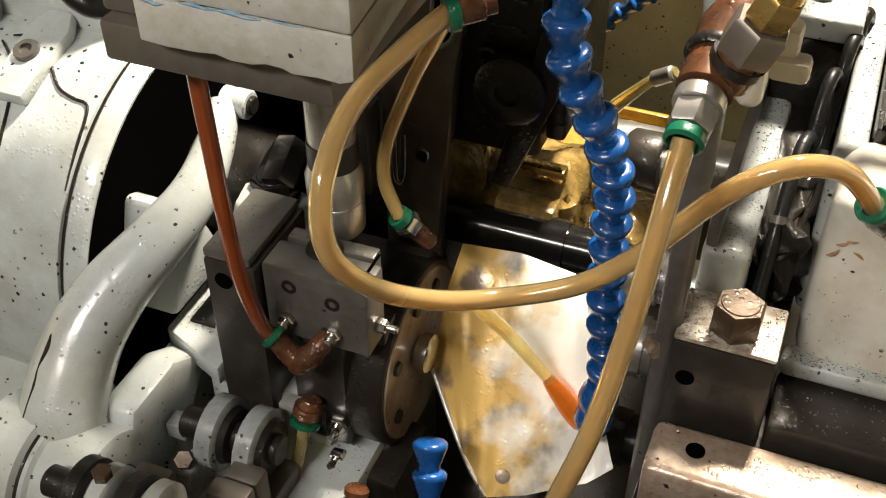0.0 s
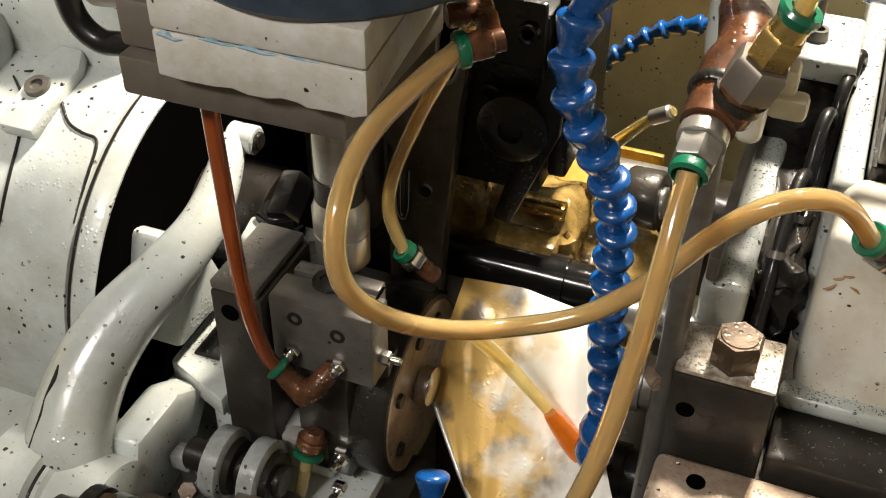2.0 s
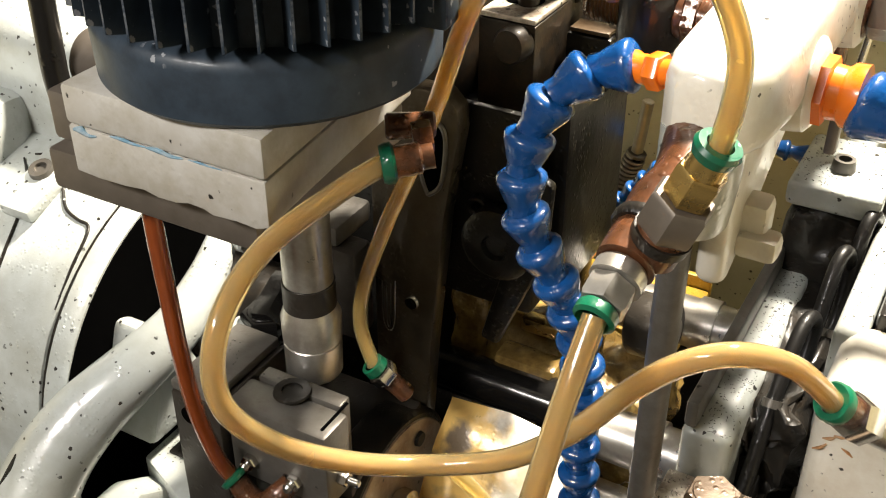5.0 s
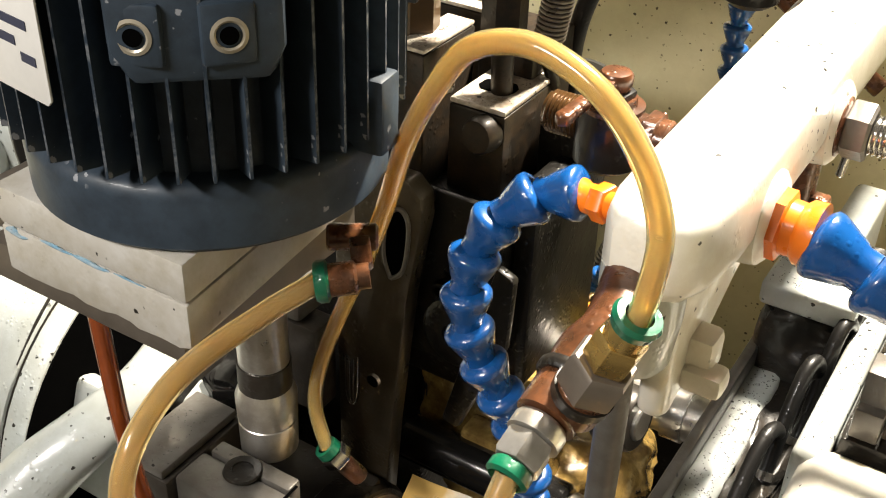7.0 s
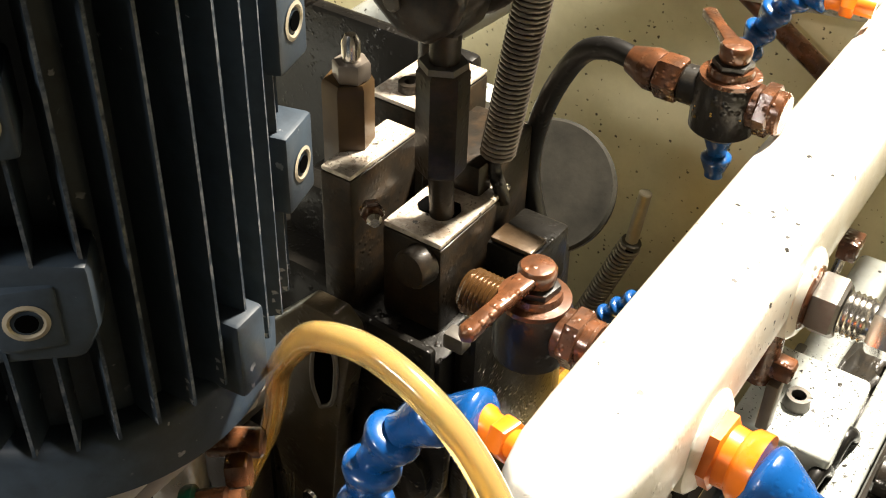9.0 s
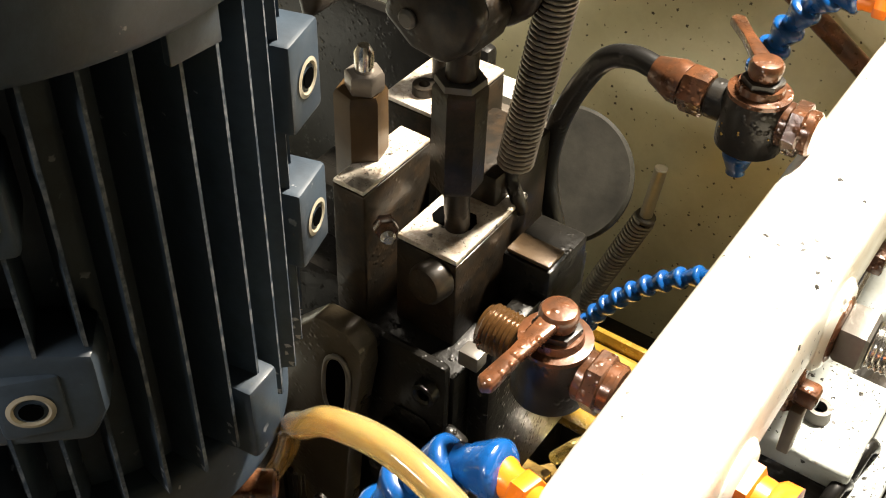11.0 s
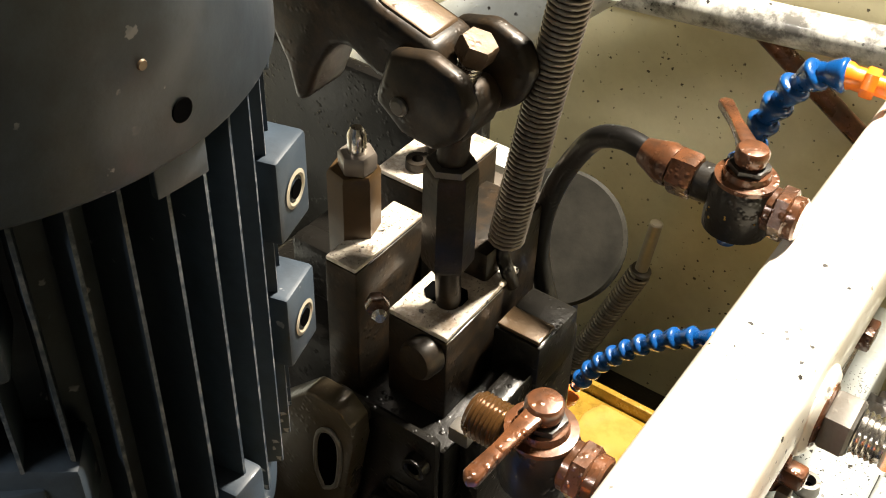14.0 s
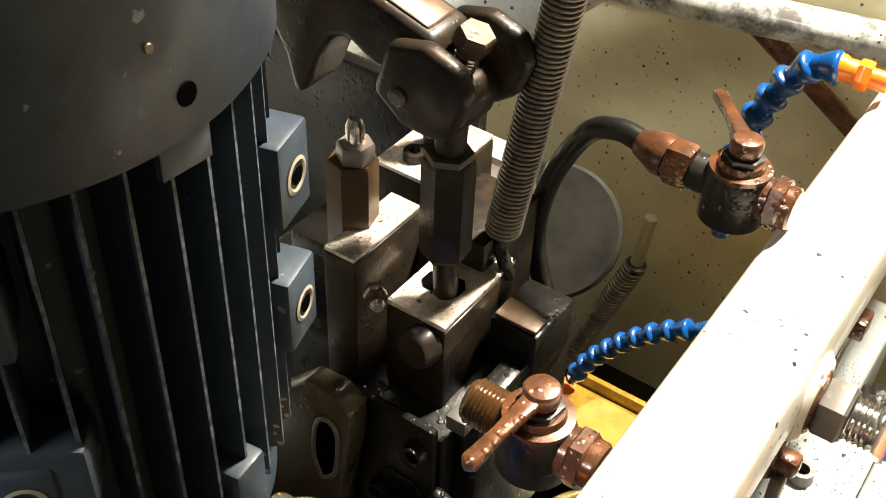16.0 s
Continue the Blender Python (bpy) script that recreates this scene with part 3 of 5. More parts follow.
for u, z in ((-0.0695, 0.970), (-0.0435, 0.9685)):
    n = part("grease_nipple", hexa(m(u, -0.0168, z), -V, 0.0075, 0.004), STEEL, holder)
    part("tip", rev(m(u, -0.0208, z), -V, [(0, 0.0022), (0.0015, 0.0022), (0.0028, 0.0028), (0.0042, 0.0018), (0.0042, 0)], 14), STEEL, n)
part("slot", box(-0.0300, -0.0285, -0.012, 0.010, 1.0032, 1.0036, 0.0), RECESS_SHADE, holder, "narrow saw slot")
side = part("side_nipple", hexa(m(-0.0243, -0.007, 0.972), U, 0.007, 0.005), STEEL, holder)
part("tip", rod(m(-0.0195, -0.007, 0.972), m(-0.013, -0.007, 0.972), 0.0022, 14), STEEL, side)
part("hole", rev(m(-0.102, -0.0212, 0.988), -V, [(0, 0), (0, 0.005), (0.0006, 0.005), (0.0006, 0)], 20), RECESS_SHADE, holder)


def hex_bolt(name, place, width, height, mat, label, washer=0.0, spin=0.2, d=Z):
    ob = thing(name, place, label, "bolt")
    place = Vector(place)
    d = Vector(d)
    if washer:
        part("washer", rev(place, d, [(0, 0), (0, washer), (0.0025, washer - 0.0008), (0.0025, 0)], 28), mat, ob)
        place = place + d * 0.0026
    part("head", hexa(place, d, width, height, None, spin), mat, ob)
    part("top", rev(place + d * height, d, [(0, 0), (0, width * 0.42), (0.0006, width * 0.40), (0.0006, 0)], 24), mat, ob)
    return ob


hex_bolt("hex_bolt", m(-0.1165, 0.060, 0.9785), 0.024, 0.013, BLACKBAR, "oily black hex bolt on the tool block", 0.014)
hex_bolt("hex_bolt", m(-0.116, 0.083, 1.000), 0.019, 0.030, BLACKBAR, "oily black hex bolt lying beside the spindle", 0.0, 0.2, -V * 0.85 - Z * 0.3 + U * 0.1)
arm2 = thing("bar_clamp", m(-0.09, 0.075, 1.0), "dark steel clamp arm behind the bolts", "clamp")
part("bar", box(-0.098, -0.060, 0.066, 0.084, 0.99, 1.045, 0.003), GUN, arm2)
part("top", box(-0.10, -0.070, 0.066, 0.10, 1.0455, 1.058, 0.003), GREY, arm2)

# coolant elbow and lower fitting on the tool block
elbow = thing("copper_elbow", m(-0.06, -0.02, 0.945), "oily copper push-in elbow with green collar", "pipe fitting")
part("body", sweep([m(-0.0725, -0.0260, 0.9628), m(-0.0665, -0.0268, 0.9565), m(-0.0605, -0.0270, 0.9528), m(-0.0550, -0.0265, 0.9552), m(-0.0500, -0.0225, 0.9610), m(-0.0470, -0.0165, 0.9648)], [0.0054, 0.0060, 0.0070, 0.0066, 0.0060, 0.0052], 18, 6), COPPER, elbow)
part("bulge", sweep([m(-0.0610, -0.0272, 0.9545), m(-0.0590, -0.0282, 0.9500), m(-0.0578, -0.0288, 0.9470)], [0.0060, 0.0064, 0.0046], 16, 5), COPPER, elbow, "rounded end of the elbow")
part("collar", rev(m(-0.0722, -0.0258, 0.9630), m(-0.75, 0, 0.6), [(0, 0.004), (0, 0.0072), (0.0012, 0.0080), (0.003, 0.0080), (0.004, 0.004)], 26), GREEN, elbow, "green plastic collar")
part("nut", hexa(m(-0.0472, -0.0170, 0.9650), V, 0.011, 0.0015), STEEL, elbow)
low = thing("copper_connector", m(-0.06, -0.02, 0.90), "ribbed copper push-in connector with green collar", "pipe fitting")
part("body", rev(m(-0.0595, -0.020, 0.9155), m(-0.15, -0.35, -0.9), [(0, 0), (0, 0.0052), (0.003, 0.0070), (0.010, 0.0076), (0.0125, 0.0062), (0.0125, 0)], 16), COPPER, low)
part("ribs", rev(m(-0.0602, -0.0215, 0.9120), m(-0.15, -0.35, -0.9), [(0, 0.006)] + [r for k in range(4) for r in ((0.0018 * k + 0.0004, 0.0083), (0.0018 * k + 0.0012, 0.0076))] + [(0.0074, 0.006)], 20), COPPER, low)
part("collar", rev(m(-0.0614, -0.0246, 0.9040), m(-0.15, -0.35, -0.9), [(0, 0.004), (0, 0.0085), (0.003, 0.0085), (0.004, 0.004)], 24), GREEN, low)
part("block", box(-0.0800, -0.0690, -0.022, -0.0125, 0.893, 0.906, 0.001), ALU, low)
part("tube", sweep([m(-0.0618, -0.0255, 0.9025), m(-0.0635, -0.030, 0.886), m(-0.068, -0.036, 0.860), m(-0.071, -0.045, 0.83)], 0.0036, 14, 6), AMBER, low, "short amber hose")
for u, z in ((-0.0470, 0.896), (-0.0500, 0.866)):
    nip = thing("grease_nipple", m(u, -0.012, z), "small steel grease nipple", "grease nipple", group="nipples on the tool block")
    part("hex", hexa(m(u, -0.0125, z), -V, 0.010, 0.006), STEEL, nip)
    part("tip", rev(m(u, -0.0185, z), -V, [(0, 0.003), (0.003, 0.003), (0.005, 0.0035), (0.008, 0.002), (0.008, 0)], 16), STEEL, nip)

# spindle
spin = thing("spindle", m(-0.058, 0.030, 1.0), "bright turned steel spindle nose", "spindle")
base = m(-0.061, 0.0285, 0.998)
part("nose", rev(base, Z, [(0, 0), (0, 0.0128), (0.002, 0.0142), (0.020, 0.0145), (0.0205, 0.0140), (0.0215, 0.0140), (0.022, 0.0147), (0.035, 0.0150), (0.041, 0.0128), (0.041, 0)], 48), SATIN, spin)
part("collar", rev(base + Z * 0.0412, Z, [(0, 0), (0, 0.0130), (0.014, 0.0130), (0.014, 0)], 40), GUN, spin, "dark ring above the nose")
part("shaft", rev(base + Z * 0.0554, Z, [(0, 0), (0, 0.0122), (0.095, 0.0122), (0.095, 0)], 40), SATIN, spin)

# ---------------------------------------------------------------- motor and its plates
mount = thing("motor_plate", m(-0.04, -0.03, 1.135), "worn white motor mounting plate with blue paint marks", "mounting plate")
part("upper_plate", prism([(-0.0755, -0.082), (0.010, -0.082), (-0.001, 0.028), (-0.0755, 0.028)], lambda a, b: m(a, b, 1.1815), Z * 0.0155, 0.0020), PLATE, mount)
part("lower_plate", prism([(-0.0750, 1.181), (-0.0750, 1.1627), (-0.064, 1.1620), (-0.052, 1.1623), (-0.044, 1.1632), (-0.038, 1.1619), (-0.030, 1.1621), (-0.024, 1.1635), (-0.018, 1.1632), (-0.014, 1.1618), (-0.004, 1.1625), (0.004, 1.1620), (0.0095, 1.1640), (0.0095, 1.181)],
                          lambda a, b: m(a, -0.0815, b), V * 0.1095 - U * 0.0110, 0.0009), PLATE, mount)
part("under_plate", box(-0.1005, -0.004, -0.072, 0.026, 1.1440, 1.1612, 0.002), BROWN, mount, "brown oily under plate")
part("side_plate", box(-0.1020, -0.0758, -0.066, 0.040, 1.1617, 1.182, 0.002), BROWN, mount, "brown oily side plate")
for u0, u1, z, w in ((-0.073, -0.062, 1.1795, 0.0022), (-0.056, -0.040, 1.1810, 0.0012), (-0.040, -0.024, 1.1808, 0.0016), (-0.022, -0.008, 1.1810, 0.0007)):
    part("paint_smear", sweep([m(u0, -0.0812, z), m((u0 * 2 + u1) / 3, -0.0813, z + w * 0.3), m((u0 + u1 * 2) / 3, -0.0811, z - w * 0.3), m(u1, -0.0812, z)], [w * 0.2, w * 0.65, w * 0.45, w * 0.2], 8, 5), SMEAR, mount, "smear of blue paint along the seam")
mot = thing("electric_motor", m(-0.023, -0.026, 1.197), "dark navy finned electric motor standing upright", "motor")
MC = MOTOR_AXIS = m(-0.0258, -0.0271, 0)


def at(angle, r, z):
    return MC + Vector((math.cos(radians(angle)) * r, math.sin(radians(angle)) * r, z))


part("flange", rev(MC + Z * 1.1972, Z, [(0, 0), (0, 0.0585), (0.002, 0.0605), (0.019, 0.0610), (0.022, 0.0600), (0.024, 0.0575), (0.024, 0)], 96), NAVY, mot)
part("core", rev(MC + Z * 1.2214, Z, [(0, 0), (0, 0.052), (0.140, 0.052), (0.140, 0)], 72), NAVY, mot)
fin = bmesh.new()
fv = [fin.verts.new(q) for q in ((0.0515, -0.0013, 0.0), (0.0665, -0.00045, 0.004), (0.0665, 0.00045, 0.004), (0.0515, 0.0013, 0.0),
                                 (0.0515, -0.0013, 0.136), (0.0665, -0.00045, 0.136), (0.0665, 0.00045, 0.136), (0.0515, 0.0013, 0.136))]
for q in ((0, 1, 2, 3), (4, 5, 6, 7), (0, 1, 5, 4), (1, 2, 6, 5), (2, 3, 7, 6), (3, 0, 4, 7)):
    fin.faces.new([fv[i] for i in q])
bmesh.ops.recalc_face_normals(fin, faces=fin.faces)
fin_mesh = bpy.data.meshes.new("fin")
fin.to_mesh(fin_mesh)
fin.free()
fin_mesh.materials.append(NAVY)
fin_mesh.materials.append(EDGE)
for face in fin_mesh.polygons:
    if min(fin_mesh.vertices[i].co.x for i in face.vertices) > 0.06:
        face.material_index = 1
for i in range(40):
    f = new("fin", fin_mesh)
    f.parent = mot
    f.matrix_parent_inverse = mot.matrix_basis.inverted()
    f.matrix_basis = Matrix.Translation(MC + Z * 1.2215) @ Matrix.Rotation(radians(9 * i + 4), 4, "Z")
part("cowl", rev(MC + Z * 1.350, Z, [(0, 0.0665), (0.0, 0.0685), (0.002, 0.070), (0.110, 0.070), (0.120, 0.062), (0.120, 0)], 96), NAVY, mot, "smooth navy fan cowl")
for a in (-70, -26, 18, 62, 106, 150, 194):
    part("cowl_tab", box(0, 0.013, 0, 0.0022, 0, 0.016, 0.0005), NAVY, mot).matrix_basis = Matrix.Translation(at(a, 0.0680, 1.3425)) @ Matrix.Rotation(radians(a + 90), 4, "Z") @ RZ.inverted()


def lug_block(a, z, r0=0.05, r1=0.0700, w=0.0170, h=0.020, hole=True, side=0.0):
    d = Vector((math.cos(radians(a)), math.sin(radians(a)), 0))
    e = Vector((-d.y, d.x, 0))
    MC = MOTOR_AXIS + e * side
    q = prism([(-w / 2, -h / 2), (w / 2, -h / 2), (w / 2, h / 2), (-w / 2, h / 2)], lambda s, t: MC + d * r0 + e * s + Z * (z + t), d * (r1 - r0), 0.0015)
    lg = part("lug", q, NAVY, mot)
    if hole:
        part("threaded_hole", rev(MC + d * r1 + Z * z, d, [(-0.004, 0), (-0.004, 0.0032), (0.0002, 0.0036), (0.0006, 0.0042), (0.0003, 0.0052)], 24), PIN, lg, "bright tapped hole")
        part("bore_shade", rev(MC + d * (r1 + 0.0004) + Z * z, d, [(0, 0), (0, 0.0026), (0.0002, 0.0026), (0.0002, 0)], 20), RECESS_SHADE, lg)


for a, zs in ((-83, (1.271, 1.322)), (-62, (1.271, 1.322)), (-6, (1.268, 1.311))):
    for z in zs:
        lug_block(a, z, **(dict(r0=0.045, r1=0.0670, w=0.0165, h=0.025, side=0.0270) if a == -6 else dict(r1=0.0684, w=0.0150, h=0.018)))
lug_block(-15, 1.231, r1=0.0690, w=0.012, h=0.026, hole=False)
part("lug_bridge", prism([(-0.018, 1.2565), (0.019, 1.2565), (0.0235, 1.266), (0.0235, 1.284), (0.0045, 1.2865), (-0.0045, 1.2865), (-0.0235, 1.284), (-0.0235, 1.266)], lambda s, t: MC + Vector((math.cos(radians(-69)), math.sin(radians(-69)), 0)) * 0.05 + Vector((math.sin(radians(69)), math.cos(radians(69)), 0)) * s + Z * t,
                         Vector((math.cos(radians(-69)), math.sin(radians(-69)), 0)) * 0.0160, 0.0025), NAVY, mot)
for a in (-92, -26, 40):
    part("cowl_screw", rev(at(a, 0.0698, 1.3735), Vector((math.cos(radians(a)), math.sin(radians(a)), 0)), [(0, 0), (0, 0.0012), (0.0006, 0.0009), (0.0006, 0)], 14), OLDBOLT, mot)
    part("cowl_hole", rev(at(a + 6, 0.0698, 1.3605), Vector((math.cos(radians(a + 6)), math.sin(radians(a + 6)), 0)), [(0, 0), (0, 0.0027), (0.0004, 0.0025), (0.0004, 0)], 16), RECESS_SHADE, mot)
d = Vector((math.cos(radians(-120)), math.sin(radians(-120)), 0))
e = Vector((-d.y, d.x, 0))
lab = part("nameplate", prism([(-0.020, 1.247), (0.016, 1.247), (0.018, 1.249), (0.018, 1.30), (-0.020, 1.30)], lambda s, t: MC + d * 0.0668 + e * s + Z * t, d * 0.0008, 0.0002), PAPER, mot, "white rating label with small print")
for k, (s0, s1, t) in enumerate(((-0.015, 0.005, 1.262), (-0.015, 0.012, 1.268), (-0.015, -0.002, 1.274), (-0.015, 0.010, 1.281), (-0.012, 0.004, 1.288), (0.007, 0.014, 1.258))):
    part("print_bar", prism([(s0, t), (s1, t), (s1, t + 0.0028), (s0, t + 0.0028)], lambda a, b: MC + d * 0.0677 + e * a + Z * b, d * 0.0002, 0), INK, lab)

# ---------------------------------------------------------------- plastic tubes
loop = thing("amber_hose", m(-0.01, -0.06, 1.07), "thick amber coolant hose in a hanging loop", "hose")
W = lambda x, y, z: Vector((x, y, z))
loop_line = [W(0.010, -0.044, 1.171), W(-0.004, -0.062, 1.168), W(-0.022, -0.090, 1.162), W(-0.031, -0.113, 1.147), W(-0.030, -0.120, 1.124), W(-0.016, -0.112, 1.101), W(0.006, -0.098, 1.082), W(0.030, -0.088, 1.074),
                    W(0.058, -0.090, 1.082), W(0.080, -0.094, 1.101), W(0.098, -0.099, 1.126), W(0.112, -0.104, 1.142), W(0.128, -0.104, 1.147), W(0.148, -0.092, 1.134), W(0.167, -0.078, 1.109)]
part("tube", sweep(loop_line, 0.0040, 18, 10), PALE_AMBER, loop)
part("fluid", sweep(loop_line, 0.0025, 12, 10), FLUID, loop, "amber fluid inside the hose")
for p0, dd in ((W(0.010, -0.044, 1.171), m(0.8, 0.62, 0.12)), (W(0.166, -0.078, 1.110), W(0.6, 0.35, -0.55))):
    part("collar", rev(p0, dd, [(-0.001, 0.0043), (-0.001, 0.0066), (0.0004, 0.0074), (0.003, 0.0074), (0.004, 0.006)], 26), GREEN, loop, "green plastic collar")
    part("ferrule", rev(p0 + dd.normalized() * 0.0035, dd, [(0, 0), (0, 0.0058), (0.009, 0.0058), (0.010, 0.0045), (0.014, 0.0045), (0.014, 0)], 20), COPPER, loop, "oily copper ferrule")
stub = thing("copper_plug", m(0.012, -0.03, 1.165), "dark copper fitting on the motor plate", "pipe fitting")
part("body", rod(W(0.006, -0.018, 1.172), W(0.024, -0.014, 1.172), 0.0050), COPPER, stub)
part("nut", hexa(W(0.018, -0.030, 1.174), m(0.8, 0.62, 0.12), 0.0105, 0.007), COPPER, stub)

arch = thing("amber_hose", m(0.06, -0.06, 1.02), "amber coolant hose arching over the machine arm", "hose")
arch_line = [W(0.1125, -0.0990, 1.210), W(0.1150, -0.0995, 1.226), W(0.115, -0.0965, 1.241), W(0.108, -0.089, 1.256), W(0.095, -0.080, 1.2685), W(0.077, -0.070, 1.274), W(0.060, -0.060, 1.267), W(0.048, -0.047, 1.247), W(0.036, -0.026, 1.218),
                    W(0.024, -0.003, 1.178), W(0.010, 0.020, 1.135), W(-0.005, 0.036, 1.095), W(-0.018, 0.047, 1.055), W(-0.021, 0.047, 1.030), W(-0.0135, 0.0395, 1.0115)]
part("tube", sweep(arch_line, 0.0036, 18, 10), AMBER, arch)
part("fluid", sweep(arch_line, 0.0022, 12, 10), FLUID, arch, "amber fluid inside the hose")
dd = W(0.50, 0.10, -0.62)
p0 = W(-0.0140, 0.0390, 1.0125)
part("collar", rev(p0, dd, [(-0.001, 0.004), (-0.001, 0.0060), (0.003, 0.0064), (0.004, 0.005)], 26), GREEN, arch, "green plastic collar")
part("nut", hexa(p0 + dd.normalized() * 0.004, dd, 0.0125, 0.007), STEEL, arch, "bright steel nut")
part("sleeve", rod(p0 + dd.normalized() * 0.011, p0 + dd.normalized() * 0.026, 0.0048), COPPER, arch)

feed = thing("oil_tube", m(-0.08, -0.03, 0.95), "red-brown oil-filled plastic tube", "hose")
part("tube", sweep([W(-0.092, -0.010, 1.150), W(-0.091, -0.012, 1.12), W(-0.090, -0.012, 1.085), W(-0.0895, -0.010, 1.050), W(-0.0885, -0.006, 1.015), W(-0.0850, -0.001, 0.986), W(-0.0825, 0.002, 0.972), W(-0.0788, 0.0038, 0.9635)], 0.0040, 16, 8), OIL_RED, feed)
part("sleeve", rod(W(-0.092, -0.010, 1.150), W(-0.0918, -0.0105, 1.141), 0.0058), COPPER, feed, "copper sleeve under the plate")

drop = thing("amber_hose", m(0.06, -0.14, 0.9), "pale amber coolant hose hanging down in front", "hose")
drop_line = [W(0.0835, -0.112, 1.163), W(0.076, -0.128, 1.142), W(0.068, -0.142, 1.112), W(0.058, -0.153, 1.075), W(0.047, -0.160, 1.045), W(0.034, -0.165, 1.005), W(0.02, -0.165, 0.94), W(0.01, -0.16, 0.85)]
part("tube", sweep(drop_line, 0.0039, 18, 10), PALE_AMBER, drop)
part("fluid", sweep(drop_line, 0.0024, 12, 10), FLUID, drop, "amber fluid inside the hose")

# ---------------------------------------------------------------- pipe manifold at the arm's end
mani = thing("pipe_manifold", m(0.10, -0.06, 1.15), "copper and steel pipe fittings at the arm's end", "pipe fitting")
ax = (W(0.0835, -0.112, 1.163) - W(0.100, -0.078, 1.178)).normalized()
q = W(0.0835, -0.112, 1.163)
part("collar", rev(q, ax, [(-0.003, 0.0042), (-0.0032, 0.0060), (-0.002, 0.0068), (0.001, 0.0068), (0.002, 0.0055)], 28), GREEN, mani, "green plastic collar")
part("nut", hexa(q - ax * 0.0125, ax, 0.0138, 0.009, None, 0.3), SATIN, mani, "bright steel nut")
part("union", rev(q - ax * 0.019, ax, [(0, 0), (0, 0.0076), (0.0015, 0.0085), (0.006, 0.0085), (0.0065, 0)], 24), SATIN, mani)
part("copper_end", rev(q - ax * 0.034, ax, [(0, 0), (0, 0.0085), (0.002, 0.0095), (0.014, 0.0095), (0.015, 0)], 24), COPPER, mani)
part("tee", sweep([q - ax * 0.033, q - ax * 0.045, W(0.1085, -0.066, 1.184), W(0.113, -0.040, 1.188)], [0.009, 0.010, 0.010, 0.009], 20, 6), COPPER, mani)
part("tee_band", rev(q - ax * 0.0365, ax, [(0, 0.008), (0, 0.0108), (0.0012, 0.0112), (0.0030, 0.0112), (0.0042, 0.0104), (0.0042, 0.008)], 24), DARK, mani, "oil-dark band")
up = W(0.34, -0.21, 1.0).normalized()
t0 = W(0.1025, -0.093, 1.183)
part("steel_nut", hexa(t0, up, 0.0175, 0.013, None, 0.2), BROWN, mani, "oily brown-grey hex nut")
part("brass_nut", hexa(t0 + up * 0.0135, up, 0.0135, 0.011, None, 0.1), BRASS, mani, "brass hex connector")
part("brass_body", rev(t0 + up * 0.0245, up, [(0, 0), (0, 0.0062), (0.006, 0.0060), (0.006, 0)], 24), BRASS, mani)
part("collar", rev(t0 + up * 0.0300, up, [(0, 0.0042), (0, 0.0066), (0.003, 0.0074), (0.0045, 0.0066), (0.0045, 0.0042)], 28), GREEN, mani, "green plastic collar")
part("neck", rod(t0 - up * 0.012, t0 + up * 0.001, 0.0085), COPPER, mani)
part("neck_band", rev(t0 - up * 0.005, up, [(0, 0.008), (0, 0.0094), (0.0035, 0.0094), (0.0035, 0.008)], 24), DARK, mani)

# ---------------------------------------------------------------- white arm
armb = thing("coolant_beam", m(0.125, 0.1, 1.16), "white-painted cast coolant arm with fittings on both sides", "beam")
plan = [(0.1055, 0.50), (0.1055, 0.034), (0.106, 0.017), (0.1085, 0.005), (0.1145, -0.003), (0.122, -0.0065), (0.1305, -0.004), (0.1385, 0.003), (0.1430, 0.014), (0.1455, 0.034), (0.1455, 0.50)]
beam = prism(plan, lambda a, b: m(a, b, 1.1810), Z * 0.0335, 0.009, None, 4)
for p in beam.verts:
    u, v, k = p.co.dot(U), p.co.dot(V), (p.co.z - 1.1810) / 0.0335
    p.co += Z * (k * 0.0215 * max(v, 0.0)) - U * (k * 0.0025 * min(1.0, max(0.0, (u - 0.106) / 0.034)))
part("beam", beam, WHITE_CLEAN, armb)
part("end", rev(m(0.1220, 0.010, 1.150), Z, [(0, 0), (0, 0.0105), (0.003, 0.0125), (0.022, 0.0145), (0.040, 0.0145), (0.040, 0)], 36), WHITE, armb, "grey speckled foot of the arm")
part("web", prism([(0.012, 1.182), (0.158, 1.182), (0.113, 1.166), (0.074, 1.150), (0.048, 1.136), (0.036, 1.128), (0.020, 1.122), (0.012, 1.127)], lambda a, b: m(0.1245, a, b), U * 0.0105, 0.004, None, 3), WHITE_CLEAN, armb, "white web under the arm")
for v, z in ((0.066, 1.186), (0.150, 1.1875)):
    part("boss", rev(m(0.1375, v, z), U, [(0, 0), (0, 0.0185), (0.0075, 0.0175), (0.0095, 0.0150), (0.0095, 0)], 32), WHITE_CLEAN, armb)
part("flange", box(0.1340, 0.1435, 0.185, 0.25, 1.183, 1.203, 0.003), WHITE_CLEAN, armb)
wn = thing("white_nut", m(0.14, 0.036, 1.131), "white-painted square nut under the arm", "nut")
part("body", box(0.130, 0.144, 0.030, 0.044, 1.136, 1.152, 0.003), WHITE_CLEAN, wn)
part("step", box(0.134, 0.150, 0.026, 0.038, 1.131, 1.141, 0.003), WHITE_CLEAN, wn)
post = thing("support_rod", m(0.113, 0.024, 0.76), "grey steel support rod with a small clamp", "rod")
part("rod", rod(m(0.118, 0.010, 1.178), m(0.112, 0.030, 0.80), 0.0058), GREY, post)
part("clamp", hexa(m(0.1085, 0.021, 0.984), m(0.6, -0.8, 0), 0.010, 0.008), RUST, post)
